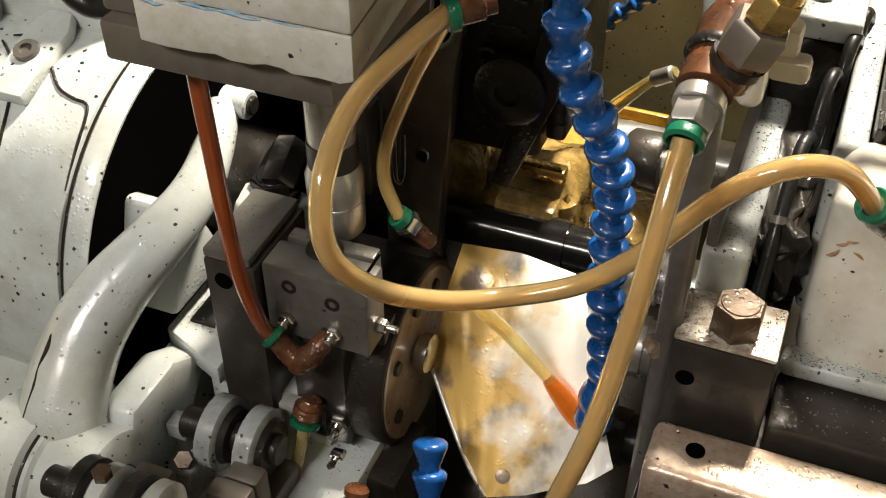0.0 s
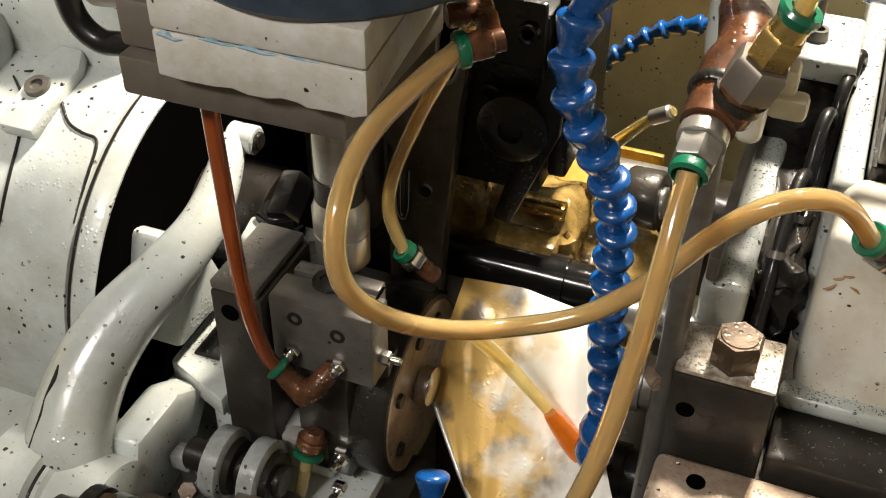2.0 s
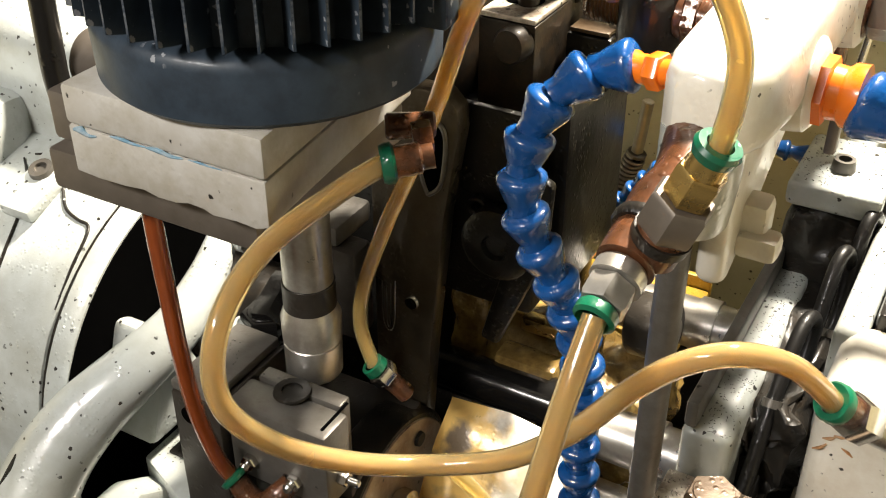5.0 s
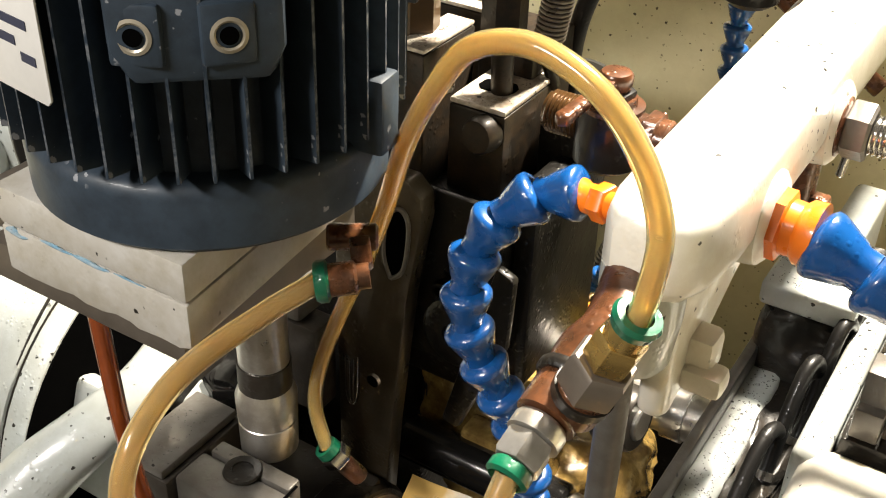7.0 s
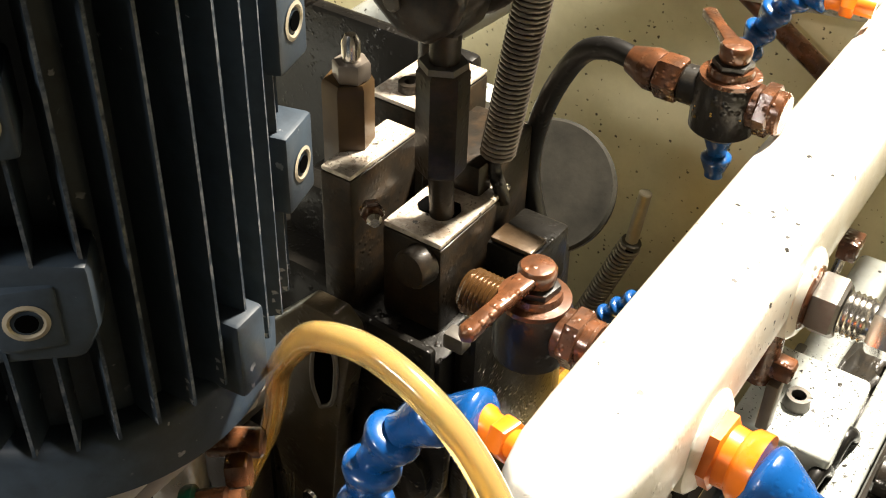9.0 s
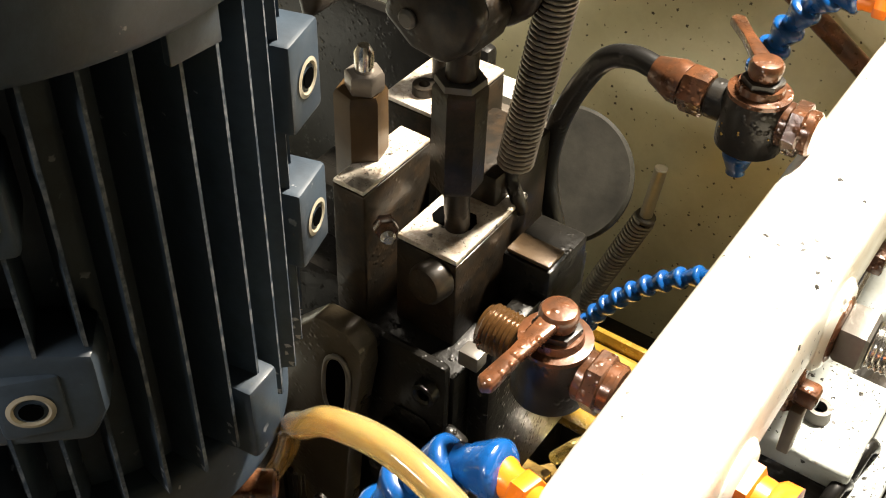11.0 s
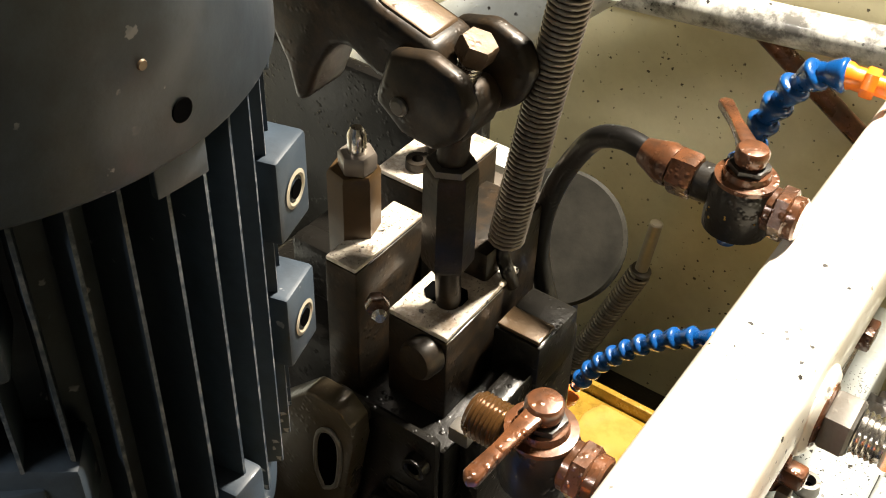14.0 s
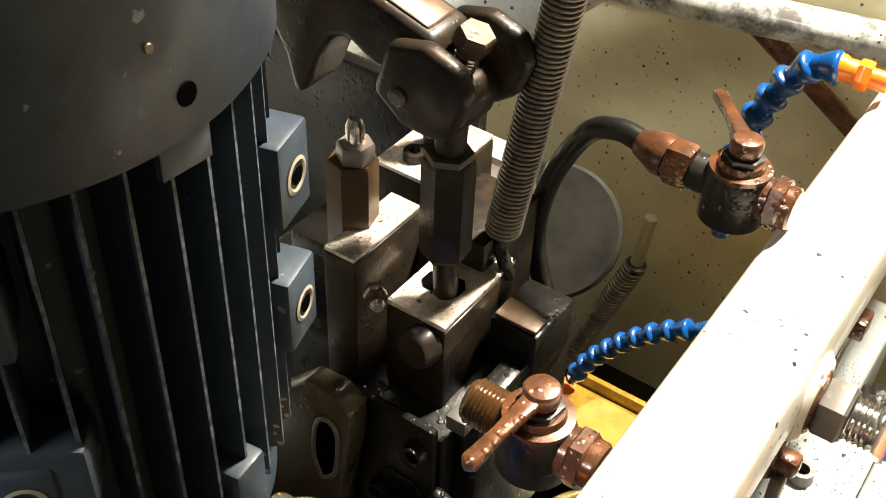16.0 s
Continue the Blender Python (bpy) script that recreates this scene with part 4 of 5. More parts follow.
part("bend", sweep([m(0.112, 0.030, 0.84), m(0.110, 0.028, 0.80), m(0.098, 0.02, 0.775), m(0.075, 0.01, 0.765)], 0.0056, 16, 6), RUBBER, post)

# ---------------------------------------------------------------- segmented coolant hoses
def snap_hose(points, pitch, r, label, nozzle=False, mat=BLUE):
    """A hose of ball-and-socket links along a smooth line."""
    P = [Vector(p) for p in points]
    Q = []
    for i in range(len(P) - 1):
        p0, p1, p2, p3 = P[max(i - 1, 0)], P[i], P[i + 1], P[min(i + 2, len(P) - 1)]
        for k in range(40):
            t = k / 40
            Q.append(0.5 * ((2 * p1) + (p2 - p0) * t + (2 * p0 - 5 * p1 + 4 * p2 - p3) * t * t + (3 * p1 - p0 - 3 * p2 + p3) * t ** 3))
    Q.append(P[-1])
    knots, run = [Q[0]], 0.0
    for a, b in zip(Q, Q[1:]):
        run += (b - a).length
        if run >= pitch:
            knots.append(b)
            run = 0.0
    ob = thing("segmented_hose", P[-1], label, "coolant hose", group="blue coolant hoses")
    for i, (a, b) in enumerate(zip(knots, knots[1:])):
        d, h = b - a, (b - a).length
        prof = [(0, 0), (0, r * 0.62), (h * 0.04, r * 0.84), (h * 0.11, r * 0.98), (h * 0.15, r), (h * 0.24, r), (h * 0.30, r * 0.96), (h * 0.72, r * 0.71), (h * 0.80, r * 0.62), (h * 1.04, r * 0.62), (h * 1.04, 0)]
        if nozzle and i >= len(knots) - 3:
            prof = [(-h * 0.1, 0), (-h * 0.1, r * 0.8), (h * 0.2, r * 1.02), (h * 0.5, r * 1.12), (h * 0.8, r * 1.02), (h * 1.1, r * 0.8), (h * 1.1, 0)]
        part("link", rev(a, d, prof, 20), mat, ob)
    return ob


def hose_socket(p, d, r, label):
    ob = thing("hose_socket", p, label, "hose fitting", group="orange hose fittings")
    d = Vector(d).normalized()
    part("thread", rev(Vector(p) - d * 0.008, d, [(0, 0), (0, r * 0.7), (0.008, r * 0.7), (0.008, 0)], 20), ORANGE, ob)
    part("hex", hexa(p, d, r * 1.8, 0.006), ORANGE, ob)
    part("sleeve", rev(Vector(p) + d * 0.006, d, [(0, 0), (0, r * 0.82), (0.004, r * 0.80), (0.006, r * 0.95), (0.011, r * 0.98), (0.0115, 0)], 22), ORANGE, ob)
    return ob


hose_socket(m(0.1035, 0.0195, 1.2000), W(-0.75, 0.55, -0.15), 0.0066, "orange plastic hose fitting on the white arm")
snap_hose([W(0.0945, -0.0130, 1.1990), W(0.083, -0.0085, 1.1955), W(0.071, -0.010, 1.189), W(0.0615, -0.0105, 1.177), W(0.057, -0.012, 1.161), W(0.0560, -0.013, 1.144), W(0.0610, -0.013, 1.127), W(0.0700, -0.012, 1.108), W(0.0795, -0.009, 1.085), W(0.0850, -0.005, 1.060), W(0.0855, -0.001, 1.035), W(0.087, 0.0, 1.005), W(0.089, 0.0, 0.975), W(0.092, 0.0, 0.945), W(0.090, 0.0, 0.915), W(0.089, 0.0, 0.895)],
          0.0162, 0.0098, "blue segmented coolant hose curving down to the work", nozzle=True)
hose_socket(m(0.1455, 0.066, 1.1850), m(1, -0.06, 0.0), 0.0125, "large orange hose fitting on the white arm")
snap_hose([m(0.1605, 0.064, 1.1845), m(0.1815, 0.062, 1.179), m(0.2065, 0.059, 1.167), m(0.2365, 0.054, 1.139), m(0.2565, 0.054, 1.10)], 0.0215, 0.0128, "thick blue segmented hose feeding the white arm")
hose_socket(m(0.1035, 0.299, 1.2295), m(-1, -0.10, 0.05), 0.0066, "orange plastic hose fitting far along the arm")
snap_hose([m(0.0915, 0.297, 1.2305), m(0.0855, 0.297, 1.2303), m(0.0785, 0.297, 1.2270), m(0.0700, 0.297, 1.2165), m(0.0638, 0.297, 1.2020), m(0.0585, 0.297, 1.186), m(0.056, 0.297, 1.16), m(0.058, 0.297, 1.12)], 0.0120, 0.0078, "blue segmented hose hanging from the arm")
snap_hose([m(0.105, 0.356, 1.008), m(0.075, 0.352, 1.010), m(0.0446, 0.350, 1.003), m(0.0265, 0.350, 0.992), m(0.0085, 0.350, 0.976), m(-0.0085, 0.350, 0.956), m(-0.0235, 0.350, 0.933), m(-0.0360, 0.350, 0.902)], 0.0130, 0.0072, "thin blue segmented hose low in the tray")
snap_hose([W(0.001, -0.014, 0.903), W(0.0005, -0.022, 0.890), W(0.0, -0.034, 0.873), W(0.0, -0.045, 0.855), W(-0.005, -0.06, 0.82)], 0.0165, 0.0095, "blue segmented hose end low in the machine", nozzle=True)
nz = thing("orange_nozzle", W(0.078, 0.02, 0.88), "orange plastic nozzle on a thin amber tube", "nozzle")
part("cone", rev(W(0.066, 0.018, 0.914), W(0.020, -0.004, -0.030), [(0, 0), (0, 0.0038), (0.006, 0.0050), (0.020, 0.0066), (0.034, 0.0072), (0.036, 0)], 20), ORANGE, nz)
part("tube", sweep([W(0.022, 0.020, 0.972), W(0.040, 0.021, 0.950), W(0.056, 0.020, 0.928), W(0.067, 0.018, 0.913)], [0.0042, 0.0040, 0.0036, 0.0032], 14, 6), AMBER, nz)
nz2 = thing("orange_nozzle", m(-0.046, 0.35, 0.87), "small orange nozzle on the thin blue hose", "nozzle")
part("cone", rev(m(-0.0365, 0.350, 0.9005), m(-0.35, 0.0, -1), [(0, 0), (0, 0.0072), (0.006, 0.0075), (0.010, 0.0062), (0.030, 0.0040), (0.031, 0)], 18), ORANGE, nz2)
thin = thing("amber_hose", m(0.05, 0.2, 0.98), "thin amber hose with a steel end behind the hoses", "hose")
part("tube", sweep([m(0.075, 0.197, 1.026), m(0.062, 0.2, 1.016), m(0.050, 0.2, 1.003), m(0.040, 0.2, 0.991), m(0.028, 0.2, 0.972)], [0.0030, 0.0032, 0.0040, 0.0046, 0.0040], 14, 6), AMBER, thin)
part("end", rod(m(0.062, 0.199, 1.017), m(0.074, 0.196, 1.0255), 0.0048), SATIN, thin)

# ---------------------------------------------------------------- dark chuck disc, reflector sheet, bars
disc = thing("chuck_disc", m(-0.03, 0.044, 0.85), "dark blue-black steel disc with tan worn face", "disc")
part("rim", rev(m(-0.046, 0.044, 0.905), U, [(0, 0), (0, 0.053), (0.002, 0.0560), (0.020, 0.0560), (0.0225, 0.054), (0.0225, 0)], 72), DARK, disc)
part("face", rev(m(-0.0234, 0.044, 0.905), U, [(0, 0), (0, 0.0515), (0.001, 0.051), (0.001, 0)], 72), RUST, disc, "tan oily face")
part("pin", rev(m(-0.0222, 0.038, 0.912), U, [(0, 0), (0, 0.010), (0.002, 0.0115), (0.008, 0.0115), (0.010, 0.009), (0.010, 0)], 32), STEEL, disc, "bright steel pin")
for a in (100, 150, 205, 60):
    part("screw", rev(m(-0.0223, 0.044 + 0.040 * math.cos(radians(a)), 0.905 + 0.040 * math.sin(radians(a))), U, [(0, 0), (0, 0.0045), (0.002, 0.004), (0.002, 0)], 16), DARK, disc)
jaw = thing("lower_jaw", m(-0.045, 0.0, 0.80), "oil-black jaw block below the disc", "jaw")
part("block", box(-0.046, -0.012, -0.02, 0.03, 0.80, 0.862, 0.004), DARK, jaw)
cfit = thing("copper_connector", m(-0.02, -0.04, 0.87), "small ribbed copper connector", "pipe fitting")
for k in range(3):
    part("rib", rev(m(-0.024, -0.042, 0.884) + (Z * -0.85 - V * 0.5) * 0.007 * k, Z * -0.85 - V * 0.5, [(0, 0), (0, 0.0055), (0.0015, 0.0068), (0.0045, 0.0068), (0.006, 0.0055), (0.006, 0)], 18), COPPER, cfit)

sheet = thing("reflector_sheet", W(0.05, 0.04, 0.78), "bent oily golden metal sheet, the lamp's reflection painted near-white", "sheet metal")
outline = [(0.018, 0.985), (0.050, 0.978), (0.086, 0.960), (0.091, 0.953), (0.090, 0.930), (0.098, 0.880), (0.113, 0.812), (0.116, 0.800), (0.100, 0.786), (0.062, 0.774), (0.036, 0.772), (0.024, 0.800), (0.012, 0.842), (0.001, 0.880), (0.000, 0.892), (0.004, 0.920), (0.010, 0.955)]
sb = bmesh.new()
EYE, MID, LEAN = W(0.006, -0.405, 1.358), W(0.05, 0.052, 0.93), W(-0.12, -0.76, 0.64)


def leaning(x, z):
    """The outline's place on the sheet's leaning plane."""
    way = W(x, 0.05, z) - EYE
    return EYE + way * ((MID - EYE).dot(LEAN) / way.dot(LEAN))


face = sb.faces.new([sb.verts.new((x, 0, z)) for x, z in outline])
bmesh.ops.triangulate(sb, faces=[face])
bmesh.ops.subdivide_edges(sb, edges=sb.edges[:], cuts=5, use_grid_fill=True)
for p in sb.verts:
    x, z = p.co.x, p.co.z
    p.co = leaning(x, z) + LEAN * (0.0035 * noise.noise(Vector((x * 45, z * 38, 1.3))) + 0.0010 * noise.noise(Vector((x * 160, z * 150, 4))) - 0.5 * max(0.0, 0.030 - x))
back = bmesh.ops.solidify(sb, geom=sb.faces[:], thickness=0.0009)
part("sheet", sb, SHEET, sheet, smooth=60)
part("rim_wire", sweep([leaning(x, z) + LEAN * 0.5 * min(0.0, x - 0.030) for x, z in ((0.0, 0.888), (0.012, 0.842), (0.024, 0.800), (0.036, 0.772))], 0.0016, 10, 6), ALU, sheet, "rolled bright edge")
part("rivet", rev(leaning(0.046, 0.792), LEAN, [(0, 0), (0, 0.0045), (0.002, 0.004), (0.003, 0)], 18), RUST, sheet)
for k, (u0, u1, v, z, r, mt, lb) in enumerate(((-0.045, 0.060, 0.128, 0.9365, 0.0135, BLACKBAR, "black polished guide bar lying across the machine"),
                                               (0.0605, 0.118, 0.124, 0.9340, 0.0150, SATIN, "bright turned bar end beyond the guide bar"),
                                               (0.035, 0.118, 0.210, 0.960, 0.0150, SATIN, "bright steel bar end behind the blue hose"),
                                               (0.052, 0.118, 0.104, 0.896, 0.0165, SATIN, "bright steel bar lying under the guide bar"),
                                               (0.050, 0.118, 0.085, 0.835, 0.016, DARK, "oil-black bar low in the machine"))):
    bar = thing("guide_bar", m(u0, v, z - r), lb, "bar", group="bars across the machine")
    part("bar", rod(m(u0, v, z), m(u1, v, z), r, 40, 0.002), mt, bar)
    part("collar", rev(m(u1 - 0.035, v, z), U, [(0, r), (0, r + 0.002), (0.012, r + 0.002), (0.012, r)], 40), mt, bar)
ring = thing("chrome_ring", m(0.07, 0.163, 0.966), "bright slotted ring behind the pipe fittings", "ring")
part("ring", rev(m(0.060, 0.163, 0.984), m(1, -0.1, 0.1), [(0, 0.010), (0, 0.0165), (0.002, 0.018), (0.020, 0.018), (0.022, 0.0165), (0.022, 0.010)], 36), GUN, ring)
part("core", rod(m(0.058, 0.163, 0.983), m(0.084, 0.161, 0.985), 0.0098), SATIN, ring)
work = thing("work_clamp", m(0.0, 0.165, 0.90), "oil-soaked brown clamp block under running oil", "clamp")
part("body", lumpy(-0.035, 0.034, 0.148, 0.205, 0.86, 0.962, 0.006, 60), OIL_BLOCK, work)
part("sludge", lumpy(0.0, 0.075, 0.150, 0.235, 0.86, 0.925, 0.009, 50, 3.0), OIL_BLOCK, work, "golden oily sludge")
part("step", box(-0.012, 0.026, 0.132, 0.150, 0.93, 0.955, 0.003), OIL_BLOCK, work)
part("chip_bar", box(-0.004, 0.026, 0.150, 0.160, 0.9625, 0.972, 0.002), BRASS, work, "pale oily bar on top")
part("arm", lumpy(-0.05, -0.022, 0.145, 0.20, 0.90, 0.985, 0.005, 60, 5.0), OIL_BLOCK, work)
yel = thing("oil_tray", m(0.0, 0.36, 0.76), "yellow oily tray plate", "tray")
part("plate", box(-0.075, 0.045, 0.320, 0.400, 0.842, 0.852, 0.003), YELLOW, yel)
part("lip", box(-0.052, 0.045, 0.400, 0.405, 0.842, 0.862, 0.001), YELLOW, yel)
part("oil_puddle", lumpy(-0.035, 0.030, 0.335, 0.392, 0.848, 0.858, 0.003, 60, 9.0, 12), FLUID, yel, "amber oil standing on the tray")
part("leg", box(-0.070, 0.065, 0.34, 0.38, 0.76, 0.8418, 0.002), DEEP_BLACK, yel)

# ---------------------------------------------------------------- marked plate beside the spindle
tag = thing("slide_plate", m(-0.04, 0.09, 0.93), "grey steel slide plate with a slot and bright curved lines", "plate")
pl = prism([(-0.060, 0.925), (-0.030, 0.925), (-0.026, 0.985), (-0.018, 1.070), (-0.010, 1.118), (-0.011, 1.130), (-0.018, 1.137), (-0.034, 1.137), (-0.060, 1.11)], lambda a, b: m(a, 0.084, b), V * 0.012, 0.0015)
part("plate", pl, OILY_PLATE, tag)
part("slot", prism([(-0.026, 1.082), (-0.019, 1.090), (-0.0165, 1.114), (-0.021, 1.122), (-0.028, 1.116), (-0.030, 1.095)], lambda a, b: m(a, 0.0834, b), V * -0.0006, 0), RECESS_SHADE, tag, "dark slot")
part("rim", sweep([m(-0.026, 0.083, 1.082), m(-0.019, 0.083, 1.090), m(-0.0165, 0.083, 1.114), m(-0.021, 0.083, 1.122), m(-0.028, 0.083, 1.116), m(-0.030, 0.083, 1.095), m(-0.026, 0.083, 1.082)], 0.0012, 8, 6), GREY, tag)
part("screw", rev(m(-0.0365, 0.0835, 1.0135), -V, [(0, 0), (0, 0.0042), (0.0016, 0.0036), (0.0016, 0)], 20), STEEL, tag)
# two thin bright U-shaped lines left of the screw
for o in (0.0, 0.0026):
    part("bright_curve", sweep([m(-0.0545 + o, 0.0834, 1.022 - o), m(-0.0545 + o, 0.0834, 0.998), m(-0.0515, 0.0834, 0.990 + o), m(-0.0475 - o, 0.0834, 0.996), m(-0.0465 - o, 0.0834, 1.024 - o)], 0.0005, 6, 6), STEEL, tag, "bright curved line")
# ---------------------------------------------------------------- vertical tool slide
slide = thing("tool_slide", m(0.0, 0.14, 1.0), "oil-black vertical tool slide with chip-covered tops", "tool slide")
part("body", box(-0.040, 0.022, 0.104, 0.205, 1.012, 1.118, 0.003), DEEP_BLACK, slide)
part("front_cover", box(-0.034, 0.021, 0.0985, 0.1035, 1.03, 1.128, 0.003), DEEP_BLACK, slide)
part("right_cover", box(0.0225, 0.034, 0.112, 0.190, 1.020, 1.135, 0.003), DEEP_BLACK, slide)
part("wing", box(0.0125, 0.036, 0.150, 0.182, 1.122, 1.150, 0.002), DEEP_BLACK, slide)
part("wing_top", box(0.014, 0.0345, 0.151, 0.164, 1.1502, 1.1525, 0.0008), OLDBOLT, slide, "worn brown wing top")
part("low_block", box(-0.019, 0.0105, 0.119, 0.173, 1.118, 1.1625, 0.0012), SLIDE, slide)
# Pale caps on dark blocks: lamplight on the tops is in their colour.
part("low_top", box(-0.0187, 0.0102, 0.1193, 0.1727, 1.1627, 1.1655, 0.0008), TOPS, slide, "chip-strewn top face with lamplight painted into its paleness")
part("slot", prism([(-0.014, 0.137), (-0.011, 0.134), (0.001, 0.134), (0.004, 0.138), (0.004, 0.143), (0.001, 0.147), (-0.011, 0.147), (-0.014, 0.143)], lambda a, b: m(a, b, 1.1656), Z * 0.0005, 0), RECESS_SHADE, slide, "dark slot")
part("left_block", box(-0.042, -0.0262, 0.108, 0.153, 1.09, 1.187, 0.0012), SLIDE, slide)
part("left_top", box(-0.0417, -0.0265, 0.1083, 0.1527, 1.1872, 1.1895, 0.0008), TOPS, slide, "chip-strewn top face with lamplight painted into its paleness")
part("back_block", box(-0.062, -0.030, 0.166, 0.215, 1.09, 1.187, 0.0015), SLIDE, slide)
part("back_top", box(-0.0617, -0.0303, 0.1663, 0.2147, 1.1872, 1.1895, 0.0008), TOPS, slide, "chip-strewn top face with lamplight painted into its paleness")
part("mid_web", box(-0.0262, 0.004, 0.156, 0.200, 1.118, 1.180, 0.002), SLIDE, slide)
for u, v in ((-0.048, 0.178), (-0.036, 0.181)):
    part("socket_screw", rev(m(u, v, 1.1896), Z, [(0, 0.0022), (0.004, 0.0026), (0.004, 0.0052), (0, 0.0055)], 20), SLIDE, slide)
kn = part("knob", rev(m(0.0020, 0.1185, 1.1535), m(-0.1, -1, 0.1), [(0, 0), (0, 0.0088), (0.007, 0.0088), (0.009, 0.0075), (0.009, 0)], 30), SLIDE, slide, "round dark knob")
for u, z in ((-0.0175, 1.125), (0.013, 1.112), (-0.005, 1.075), (0.012, 1.045)):
    part("socket_screw", rev(m(u, 0.0983, z), -V, [(0, 0.0028), (0.004, 0.003), (0.005, 0.0042), (0.0046, 0.0056), (0, 0.006)], 20), DEEP_BLACK, slide)
    part("bore_shade", rev(m(u, 0.0980, z), -V, [(0, 0), (0, 0.0028), (0.001, 0.0028), (0.001, 0)], 16), RECESS_SHADE, slide)
part("cast_badge", prism([(-0.012, 1.080), (0.002, 1.080), (0.006, 1.086), (0.002, 1.092), (-0.012, 1.092), (-0.016, 1.086)], lambda a, b: m(a + 0.010, 0.0983, b), V * -0.0008, 0.0003), DEEP_BLACK, slide, "plain raised cast badge")
part("adjust_drum", rev(m(0.010, 0.0975, 1.062), -V, [(0, 0), (0, 0.017), (0.003, 0.019), (0.012, 0.019), (0.014, 0.016), (0.014, 0.007), (0.011, 0.006), (0.011, 0)], 36), DEEP_BLACK, slide, "round black clamp boss")
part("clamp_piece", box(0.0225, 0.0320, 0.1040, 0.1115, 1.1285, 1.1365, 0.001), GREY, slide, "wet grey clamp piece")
part("link_bar", prism([(0.0, 1.000), (0.010, 0.998), (0.034, 1.060), (0.036, 1.100), (0.026, 1.104)], lambda a, b: m(a, 0.0960, b), V * -0.006, 0.002), DEEP_BLACK, slide)
nipp = thing("grease_nipple", m(-0.018, 0.1105, 1.177), "brown grease nipple on the tool slide", "grease nipple")
part("hex", hexa(m(-0.0180, 0.1105, 1.1770), m(0.7, -0.7, 0.1), 0.0085, 0.006), COPPER, nipp)
part("tip", rev(m(-0.0180, 0.1105, 1.1770) + m(0.7, -0.7, 0.1) * 0.006, m(0.7, -0.7, 0.1), [(0, 0.0025), (0.003, 0.0025), (0.004, 0.0032), (0.006, 0.0020), (0.006, 0)], 16), STEEL, nipp)
hexpost = thing("brown_hex_post", m(-0.047, 0.135, 1.186), "brown stained hex post with nut on the tool slide", "post")
part("post", hexa(m(-0.0440, 0.130, 1.150), Z, 0.0185, 0.069, None, 0.4, 0.03), POST, hexpost)
part("nut", hexa(m(-0.0420, 0.130, 1.2192), Z, 0.0135, 0.008, None, 0.1), BROWN, hexpost)
part("stud", rev(m(-0.0420, 0.130, 1.2272), Z, [(0, 0), (0, 0.0038), (0.008, 0.0038), (0.011, 0.0022), (0.011, 0)], 18), STEEL, hexpost)
tb = thing("turnbuckle", m(-0.004, 0.14, 1.166), "dark hexagonal turnbuckle on a threaded rod", "turnbuckle")
part("sleeve", hexa(m(-0.001, 0.134, 1.190), Z, 0.0180, 0.046, None, 0.25, 0.04), SLIDE, tb)
part("lock_nut", rev(m(-0.001, 0.134, 1.2362), Z, [(0, 0.006), (0, 0.0098), (0.0025, 0.0095), (0.0025, 0.006)], 6, None, 0.1), GREY, tb)
part("upper_rod", rod(m(-0.001, 0.134, 1.235), m(-0.002, 0.138, 1.262), 0.0060), SLIDE, tb)
part("lower_rod", rod(m(-0.002, 0.138, 1.160), m(-0.001, 0.134, 1.192), 0.0052), SLIDE, tb)
rock = thing("forked_rocker", m(-0.03, 0.138, 1.24), "oil-dark forked rocker with bolt", "rocker")
arm_line = [(-0.092, 1.330), (-0.074, 1.317), (-0.052, 1.304), (-0.030, 1.292), (-0.006, 1.285), (-0.003, 1.272), (-0.012, 1.262), (-0.032, 1.265), (-0.044, 1.272), (-0.051, 1.270), (-0.058, 1.259), (-0.065, 1.242), (-0.071, 1.238), (-0.075, 1.255), (-0.084, 1.272), (-0.095, 1.285)]
part("arm", prism(arm_line, lambda a, b: m(a, 0.128, b), V * 0.024, 0.005, None, 3), SLIDE, rock)
# Lighter rusty strip; the warm highlight on the edge is put into its colour.
part("lit_arm_top", prism([(-0.074, 1.3180), (-0.052, 1.3050), (-0.030, 1.2932), (-0.010, 1.2872), (-0.010, 1.2842), (-0.030, 1.2902), (-0.052, 1.3020), (-0.074, 1.3150)], lambda a, b: m(a, 0.1315, b), V * 0.017, 0.0012), OLDBOLT, rock, "rust-brown top edge with warm light painted in")
cheek = [(-0.026, 1.262), (-0.014, 1.252), (0.000, 1.250), (0.010, 1.258), (0.015, 1.272), (0.010, 1.282), (-0.004, 1.287), (-0.020, 1.283)]
part("cheek", prism(cheek, lambda a, b: m(a, 0.1195, b), V * 0.0085, 0.0032, None, 3), SLIDE, rock)
part("cheek", prism(cheek, lambda a, b: m(a + 0.004, 0.1525, b), V * 0.0085, 0.0032, None, 3), SLIDE, rock)
part("tip_block", prism([(-0.012, 1.250), (0.006, 1.250), (0.010, 1.262), (0.004, 1.270), (-0.010, 1.268)], lambda a, b: m(a, 0.129, b), V * 0.022, 0.003), SLIDE, rock)
part("bolt_thread", rod(m(-0.004, 0.141, 1.266), m(0.002, 0.141, 1.280), 0.0042), STEEL, rock)
for k in range(6):
    part("thread_turn", rev(m(-0.004, 0.141, 1.266) + m(0.006, 0, 0.014) * (0.22 + 0.12 * k), m(0.006, 0, 0.014), [(0, 0.004), (0.0005, 0.0050), (0.001, 0.004)], 20), STEEL, rock)
